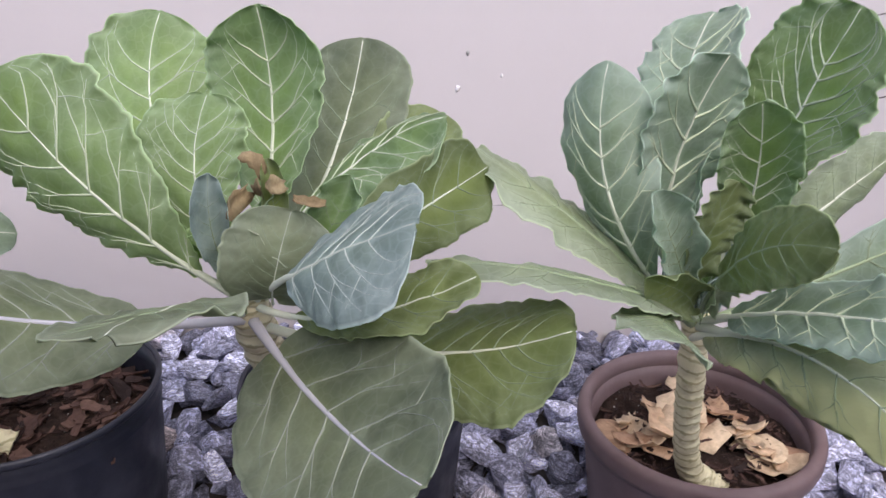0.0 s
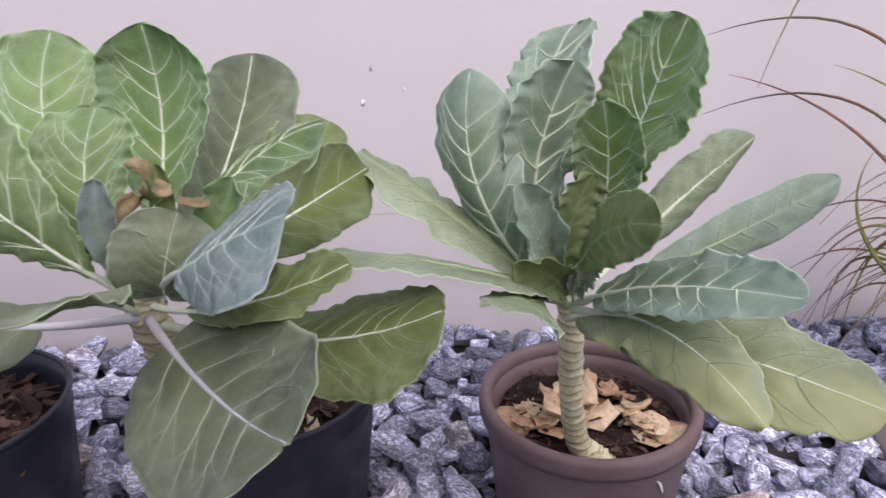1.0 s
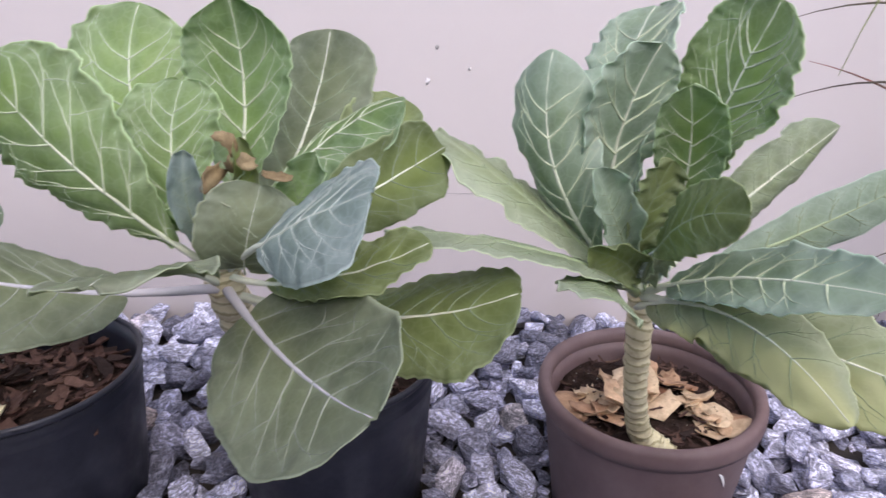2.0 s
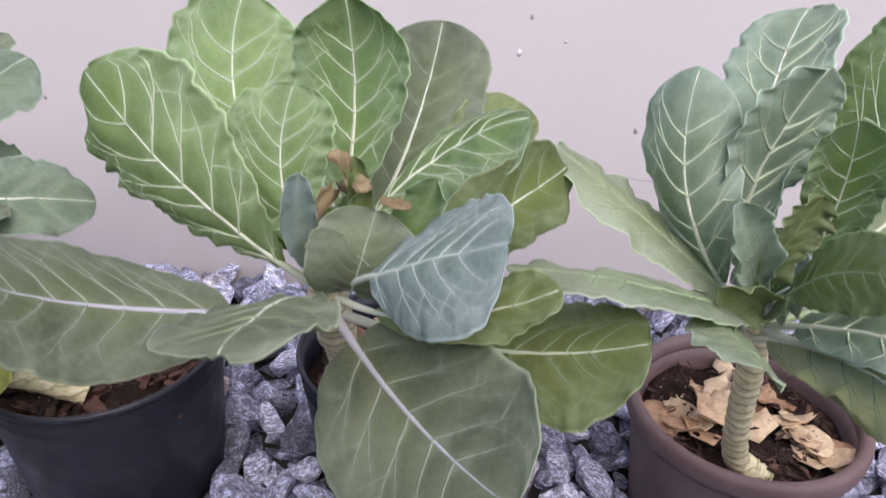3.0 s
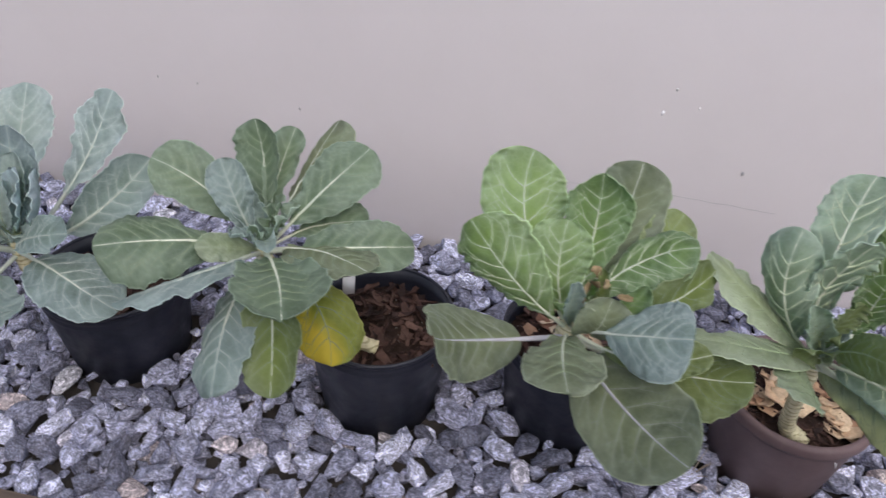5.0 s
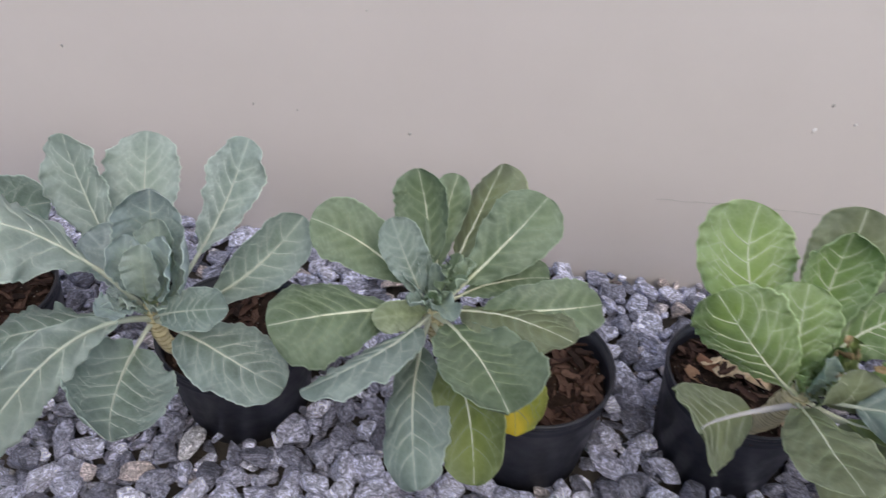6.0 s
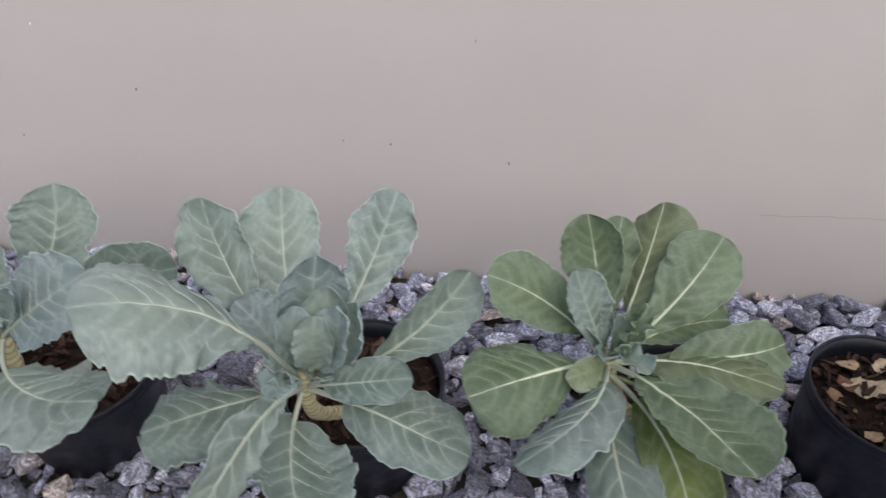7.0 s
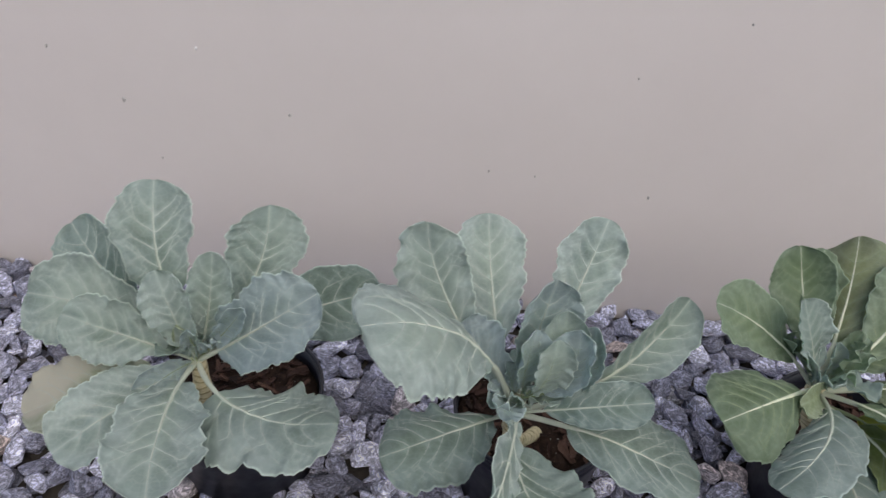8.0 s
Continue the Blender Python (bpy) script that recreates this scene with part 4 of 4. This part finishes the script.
    for k, (dx, dy, dz, w, sx, sy) in enumerate(((0.0, 0.0, 0.0, 0.074, 0.95, 0.2), (0.034, 0.012, 0.012, 0.086, 0.75, -0.5), (-0.032, 0.012, 0.005, 0.074, 0.8, 0.5), (0.014, 0.036, 0.022, 0.086, 0.98, 0.0), (0.060, 0.026, 0.006, 0.084, 0.65, -0.7))):
        leaf(p, (-1.165, 0.500, 0.410), (-1.138 + dx, 0.474 + dy, 0.508 + dz), (-1.135 + dx * 0.9, 0.486 + dy, 0.552 + dz), w, (sx, sy, 0.1), "slate" if k % 3 else "grey", start=0.3, cup=0.5, ruffle=0.007, vein="soft", rib=0.5)


def end_collard():
    p = thing("potted_collard", (-1.645, 0.640, 0), "blue-green collard with a crooked stem in a black pot", "potted plant", "potted collards along the wall")
    pot(p, (-1.645, 0.640, -0.03), 0.148, 0.245, BLACK, BLACK_POT)
    soil(p, (-1.645, 0.640), 0.139, 0.175, 31, 140, 0, "dark soil under reddish-brown bark mulch")
    stem(p, [(-1.603, 0.579, 0.177), (-1.634, 0.552, 0.197), (-1.668, 0.541, 0.214), (-1.678, 0.539, 0.258), (-1.672, 0.544, 0.316), (-1.676, 0.556, 0.376)], [0.013, 0.015, 0.016, 0.016, 0.015, 0.013], 12)
    C = (-1.677, 0.556, 0.371)
    leaf(p, C, (-1.717, 0.587, 0.610), (-1.724, 0.633, 0.660), 0.127, (0.97, 0.24, -0.10), "grey", cup=0.23, start=0.45, wedge=0.62)
    leaf(p, C, (-1.578, 0.651, 0.543), (-1.572, 0.672, 0.604), 0.147, (0.92, 0.33, -0.21), "grey", cup=0.31, start=0.42, wedge=0.61)
    leaf(p, C, (-1.849, 0.651, 0.467), (-1.916, 0.713, 0.506), 0.127, (0.5, 0.5, 0.6), "blue", start=0.42)
    leaf(p, C, (-1.824, 0.548, 0.481), (-1.912, 0.550, 0.495), 0.163, (0.2, 0.75, 0.6), "grey", start=0.38)
    leaf(p, C, (-1.760, 0.492, 0.489), (-1.823, 0.483, 0.525), 0.119, (0.3, 0.5, 0.75), "grey", start=0.42, rib=0.9)
    leaf(p, C, (-1.686, 0.524, 0.504), (-1.709, 0.545, 0.565), 0.086, (0.9, 0.2, 0.1), "grey", start=0.35, cup=0.4, rib=0.8)
    leaf(p, C, (-1.641, 0.555, 0.504), (-1.631, 0.570, 0.588), 0.080, (0.9, 0.1, -0.1), "grey", start=0.35, cup=0.35, rib=0.7)
    leaf(p, C, (-1.552, 0.520, 0.499), (-1.475, 0.540, 0.553), 0.141, (0.3, -0.60, -0.65), "slate", start=0.35, wedge=0.5)
    leaf(p, C, (-1.602, 0.523, 0.491), (-1.574, 0.507, 0.541), 0.048, (0.6, -0.2, -0.7), "slate", start=0.3, cup=0.5, vein="soft", rib=0.6)
    leaf(p, C, (-1.465, 0.628, 0.458), (-1.393, 0.636, 0.479), 0.148, (0.3, -0.5, -0.8), "blue", start=0.4)
    leaf(p, C, (-1.516, 0.408, 0.426), (-1.425, 0.395, 0.445), 0.184, (-0.18, -0.97, 0.17), "grey", cup=-0.19, start=0.39, wedge=0.41, ruffle=0.010, waves=5)
    leaf(p, C, (-1.664, 0.368, 0.430), (-1.640, 0.262, 0.440), 0.137, (-0.95, 0.05, 0.1), "grey", start=0.3, wedge=0.5)
    leaf(p, C, (-1.754, 0.408, 0.408), (-1.812, 0.355, 0.385), 0.130, (-0.6, 0.7, 0.3), "grey", start=0.3, wedge=0.5)
    leaf(p, C, (-1.813, 0.450, 0.401), (-1.885, 0.420, 0.380), 0.119, (-0.3, 0.85, 0.3), "blush", start=0.35, wedge=0.5)
    leaf(p, C, (-1.702, 0.488, 0.403), (-1.733, 0.445, 0.398), 0.062, (-0.4, 0.6, 0.6), "slate", start=0.2, cup=0.5, vein="soft", rib=0.6)
    leaf(p, C, (-1.676, 0.534, 0.440), (-1.682, 0.521, 0.483), 0.042, (0.9, 0.1, 0.1), "pale", start=0.15, cup=0.8, vein="soft", rib=0.4)

    rosette(p, (-1.676, 0.554, 0.376), 9, ("grey", "blue", "slate"), 0.06, 0.10, 5)

brown_collard()
broad_collard()
leaning_collard()
grey_collard()
end_collard()

# ---- the grass in a beige pot at the bed's end ----
def grass_pot():
    p = thing("potted_grass", (0.985, 0.850, 0), "dry ornamental grass with green and red blades in a black pot", "potted plant")
    pot(p, (0.985, 0.850, -0.03), 0.146, 0.235, BLACK, BLACK_POT)
    soil(p, (0.985, 0.850), 0.137, 0.165, 45, 30, 0, "dark soil matted with dead grass")
    rng = random.Random(77)

    def blade(a, m, t, w, mat):
        A, M, T = Vector(a), Vector(m), Vector(t)
        bm = bmesh.new()
        uvl = bm.loops.layers.uv.new("UVMap")
        rows, where = [], {}
        for i in range(19):
            s = i / 18
            q = bez(A, M, T, s)
            tg = (bez(A, M, T, min(1, s + 0.02)) - bez(A, M, T, max(0, s - 0.02))).normalized()
            sd = tg.cross(Vector((0.2, -1, 0.3))).normalized()
            n = sd.cross(tg)
            ww = w / 2 * (1 - s ** 2.5) + 0.0003
            row = [bm.verts.new(q - sd * ww), bm.verts.new(q + n * 0.0008 - sd * 0.0001), bm.verts.new(q + sd * ww), bm.verts.new(q - n * 0.0006)]
            for v in row:
                where[v] = (s, 0.5)
            rows.append(row)
        for r0, r1 in zip(rows, rows[1:]):
            for j in range(4):
                k = (j + 1) % 4
                bm.faces.new((r0[j], r0[k], r1[k], r1[j]))
        for f in bm.faces:
            for lp in f.loops:
                lp[uvl].uv = where[lp.vert]
        part("grass_blade", bm, mat, p)

    B = (0.933, 0.870, 0.174)
    blade(B, (0.652, 0.950, 0.651), (0.473, 0.950, 0.630), 0.007, GRASS)
    blade((0.903, 0.900, 0.174), (0.652, 0.950, 0.761), (0.564, 0.950, 0.553), 0.010, GREEN_BLADE)
    blade(B, (0.662, 0.950, 0.542), (0.485, 0.950, 0.515), 0.006, GRASS)
    blade(B, (0.702, 0.950, 0.501), (0.517, 0.950, 0.574), 0.007, RED_BLADE)
    blade(B, (0.814, 0.950, 0.522), (0.674, 0.950, 0.586), 0.007, GREEN_BLADE)
    blade((0.903, 0.900, 0.179), (0.754, 0.950, 0.384), (0.767, 0.950, 0.450), 0.009, GREEN_BLADE)
    blade(B, (0.822, 0.940, 0.420), (0.767, 0.950, 0.450), 0.008, GREEN_BLADE)
    blade(B, (0.843, 0.950, 0.300), (0.777, 0.950, 0.111), 0.010, GREEN_BLADE)
    blade(B, (0.755, 0.950, 0.285), (0.646, 0.950, 0.236), 0.004, GRASS)
    blade(B, (0.772, 0.950, 0.262), (0.741, 0.950, 0.157), 0.005, GRASS)
    blade(B, (0.774, 0.950, 0.335), (0.711, 0.950, 0.286), 0.004, GRASS)
    blade(B, (0.802, 0.930, 0.430), (0.702, 0.950, 0.330), 0.004, DEAD)
    for i in range(26):
        tip = Vector((rng.uniform(0.70, 0.86), rng.uniform(0.86, 1.02), rng.uniform(0.09, 0.42)))
        top_z = max(tip.z, 0.2) + rng.uniform(0.03, 0.12)
        blade((0.93 + rng.uniform(-0.05, 0.05), 0.87 + rng.uniform(-0.06, 0.06), 0.172), ((tip.x + 0.90) / 2, (tip.y + 0.9) / 2, top_z), tip, rng.uniform(0.002, 0.0045), (GRASS, DEAD, RED_BLADE, GRASS)[i % 4])
    for i in range(70):
        a, b = rng.uniform(1.6, 4.9) if i % 3 else rng.uniform(0, 6.283), rng.uniform(0.10, 0.32)
        base = Vector((0.965 + rng.uniform(-0.09, 0.09), 0.85 + rng.uniform(-0.09, 0.09), 0.172))
        h = rng.uniform(0.10, 0.36)
        tip = base + Vector((math.cos(a) * b, max(-0.9, math.sin(a)) * b * 0.55, h * rng.uniform(-0.6, 0.9)))
        tip.y = min(tip.y, 1.07)
        tip.z = max(tip.z, 0.03)
        mid = (base + tip) / 2 + Vector((0, 0, h * 0.5))
        mid.y = min(mid.y, 1.07)
        blade(base, mid, tip, rng.uniform(0.002, 0.005), DEAD if rng.random() < 0.5 else GRASS)


grass_pot()
block = tagged(new("edging_block", mesh_of("edging_block", box_bm(0.735, 0.800, 0.237, 0.780, -0.05, 0.075, 0.006), BEIGE)), "low beige concrete edging block beside the grass pot", "edging", kind="structure")

def sprig():
    p = thing("dry_weed", (0.105, 0.560, 0.02), "small dry yellowish weed between the stones", "weed")
    rng = random.Random(9)
    for i in range(7):
        a = rng.uniform(0, 6.283)
        tip = Vector((0.105 + 0.03 * math.cos(a), 0.560 + 0.03 * math.sin(a), rng.uniform(0.06, 0.10)))
        bm = bmesh.new()
        tube(bm, [bez(Vector((0.105, 0.56, 0.01)), Vector((0.105 + 0.008 * math.cos(a), 0.56 + 0.008 * math.sin(a), tip.z * 0.6)), tip, k / 6) for k in range(7)], [0.0016 * (1 - k / 7) + 0.0003 for k in range(7)], 5)
        part("twig", bm, DEAD, p)


sprig()

# ---- small marks on the wall ----
rng = random.Random(3)
for x, z, r, pale in ((-0.023, 0.570, 0.006, 0), (-0.039, 0.513, 0.007, 1), (0.032, 0.534, 0.005, 1), (0.162, 0.395, 0.008, 0), (-0.036, 0.515, 0.004, 1), (-2.112, 0.630, 0.005, 0), (-1.980, 0.526, 0.007, 0), (-1.638, 0.523, 0.006, 0), (-1.213, 0.430, 0.005, 0), (-1.112, 0.427, 0.004, 0), (-0.858, 0.398, 0.006, 0), (-0.945, 0.670, 0.004, 0), (-1.814, 0.652, 0.006, 1), (-0.762, 0.795, 0.004, 0), (-1.922, 0.393, 0.004, 0)):
    bm = bmesh.new()
    bmesh.ops.create_icosphere(bm, subdivisions=2, radius=1)
    for v in bm.verts:
        k = 0.7 + 0.6 * noise.noise(v.co * 1.7 + Vector((x * 30, 0, z * 30)))
        v.co = Vector((x + v.co.x * r * k * 0.6, WALL_Y - 0.0005 + v.co.y * 0.003 * k, z + v.co.z * r * k))
    ob = part("paint_fleck", bm, PALE_FLECK if pale else FLECK, wall)
    ob.location = (0, 0, 0)
bm = bmesh.new()
pts = [Vector((-0.30 + 0.56 * i / 40, WALL_Y - 0.0004, 0.302 + 0.006 * (i / 40) + 0.004 * noise.noise(Vector((i * 0.35, 0, 0))) + 0.008 * math.sin(i * 0.09))) for i in range(41)]
tube(bm, pts, [0.0004 + 0.0008 * abs(noise.noise(Vector((i * 0.4, 5, 0)))) for i in range(41)], 5)
ob = part("hairline_crack", bm, FLECK, wall)
ob.location = (0, 0, 0)


# ---- gravel: crushed granite, the stones of the middle stretch one by one ----
def stone_bm(seed, corners=15, worn=True):
    """A piece of crushed rock: flat broken faces with slightly worn edges, about 7 cm long."""
    rng = random.Random(seed)
    sx, sy, sz = rng.uniform(1.25, 1.6), rng.uniform(0.75, 1.1), rng.uniform(0.6, 0.85)
    bm = bmesh.new()
    for _ in range(corners):
        d = Vector((rng.gauss(0, 1), rng.gauss(0, 1), rng.gauss(0, 1))).normalized() * rng.uniform(0.86, 1.06)
        bm.verts.new(Vector((d.x * sx, d.y * sy, d.z * sz)) * 0.035)
    res = bmesh.ops.convex_hull(bm, input=bm.verts[:])
    bmesh.ops.delete(bm, geom=[v for v in bm.verts if not v.link_faces], context="VERTS")
    bmesh.ops.dissolve_limit(bm, angle_limit=radians(14), verts=bm.verts[:], edges=bm.edges[:])
    if worn:
        bmesh.ops.bevel(bm, geom=bm.edges[:], offset=0.0048, segments=2, affect="EDGES", clamp_overlap=True)
    bmesh.ops.triangulate(bm, faces=bm.faces[:])
    return bm


STONES = [mesh_of("stone", stone_bm(100 + i), ROCK_PIECE, False) for i in range(24)]
LOWS = [mesh_of("stone_low", stone_bm(300 + i, 12, False), ROCK_ISLAND, False) for i in range(12)]
POTS = ((0.262, 0.66, 0.113), (-0.155, 0.684, 0.114), (-0.535, 0.635, 0.116), (-1.108, 0.645, 0.121), (-1.645, 0.64, 0.118), (0.985, 0.85, 0.117), (0.768, 0.26, 0.02), (0.768, 0.34, 0.02), (0.768, 0.42, 0.02), (0.768, 0.50, 0.02), (0.768, 0.58, 0.02), (0.768, 0.66, 0.02), (0.768, 0.74, 0.02))
rng = random.Random(11)


def scatter(x0, x1, y0, y1, tries, lo, hi, pack):
    """Stones laid by trial, the large ones first, none deep in another or in a pot."""
    cells, got = {}, []
    for i in range(tries):
        r = hi - (hi - lo) * (i / tries) ** 0.6 * rng.uniform(0.85, 1.0)
        x, y = rng.uniform(x0, x1), rng.uniform(y0 + 0.6 * r, y1 - 0.55 * r)
        if any((x - px) ** 2 + (y - py) ** 2 < (pr + r * 0.72) ** 2 for px, py, pr in POTS):
            continue
        cx, cy = int(x // 0.1), int(y // 0.1)
        if any((x - qx) ** 2 + (y - qy) ** 2 < ((r + qr) * pack) ** 2 for a in (-1, 0, 1) for b in (-1, 0, 1) for qx, qy, qr in cells.get((cx + a, cy + b), ())):
            continue
        cells.setdefault((cx, cy), []).append((x, y, r))
        got.append((x, y, r))
    return got


def joined(name, stones, pool, z, dz, parent, label):
    """All the given stones in one mesh."""
    shapes = []
    for me in pool:
        co = np.empty(len(me.vertices) * 3)
        me.vertices.foreach_get("co", co)
        shapes.append((co.reshape(-1, 3), np.array([p.vertices[:] for p in me.polygons])))
    V, F, base = [], [], 0
    for x, y, r in stones:
        co, fa = shapes[rng.randrange(len(shapes))]
        R = np.array(Euler((rng.uniform(-0.45, 0.45), rng.uniform(-0.45, 0.45), rng.uniform(0, 6.283))).to_matrix())
        V.append((co * r / 0.035) @ R.T + np.array((x, y, floor_z(y) + z + rng.uniform(-dz, dz))))
        F.append(fa + base)
        base += len(co)
    V, F = np.concatenate(V), np.concatenate(F)
    me = bpy.data.meshes.new(name)
    me.from_pydata(V.tolist(), [], F.tolist())
    me.materials.append(ROCK_ISLAND)
    me.polygons.foreach_set("use_smooth", [False] * len(me.polygons))
    ob = new(name, me)
    ob.parent = parent
    return tagged(ob, label, kind="stuff")




def floor_z(y):
    """The gravel's underside: banked up towards the wall."""
    return -0.012 + 0.050 * (y - 0.236) / (WALL_Y - 0.236)


bm = box_bm(-5, 4.5, 0.236, WALL_Y - 0.002, -0.054, -0.012)
for v in bm.verts:
    if v.co.z > -0.03:
        v.co.z = floor_z(v.co.y)
bed = tagged(new("gravel_bed", mesh_of("gravel_bed", bm, EARTH, False)), "bed of crushed grey granite between the timber edging and the wall", "gravel", kind="structure")
top = scatter(-2.9, 2.0, 0.236, WALL_Y, 60000, 0.009, 0.034, 0.72)
near = sorted((s for s in top if -0.75 < s[0] < 0.70), key=lambda s: -s[2])[:300]
chosen = set(near)
joined("gravel", [s for s in top if s not in chosen], STONES, 0.028, 0.010, bed, "loose crushed grey granite stones")
joined("gravel", scatter(-2.9, 2.0, 0.236, WALL_Y, 9000, 0.018, 0.030, 0.58), LOWS, 0.000, 0.004, bed, "lower layer of grey granite stones")
for x0, x1 in ((-4.99, -2.9), (2.0, 4.49)):
    joined("gravel", scatter(x0, x1, 0.236, WALL_Y, 16000, 0.012, 0.036, 0.68), LOWS, 0.024, 0.007, bed, "loose crushed grey granite stones")
for x, y, r in near:
    ob = new("stone", STONES[rng.randrange(len(STONES))])
    ob.parent = bed
    ob.location = (x, y, floor_z(y) + 0.026 + rng.uniform(-0.006, 0.012))
    ob.rotation_euler = (rng.uniform(-0.45, 0.45), rng.uniform(-0.45, 0.45), rng.uniform(0, 6.283))
    ob.scale = (r / 0.035,) * 3
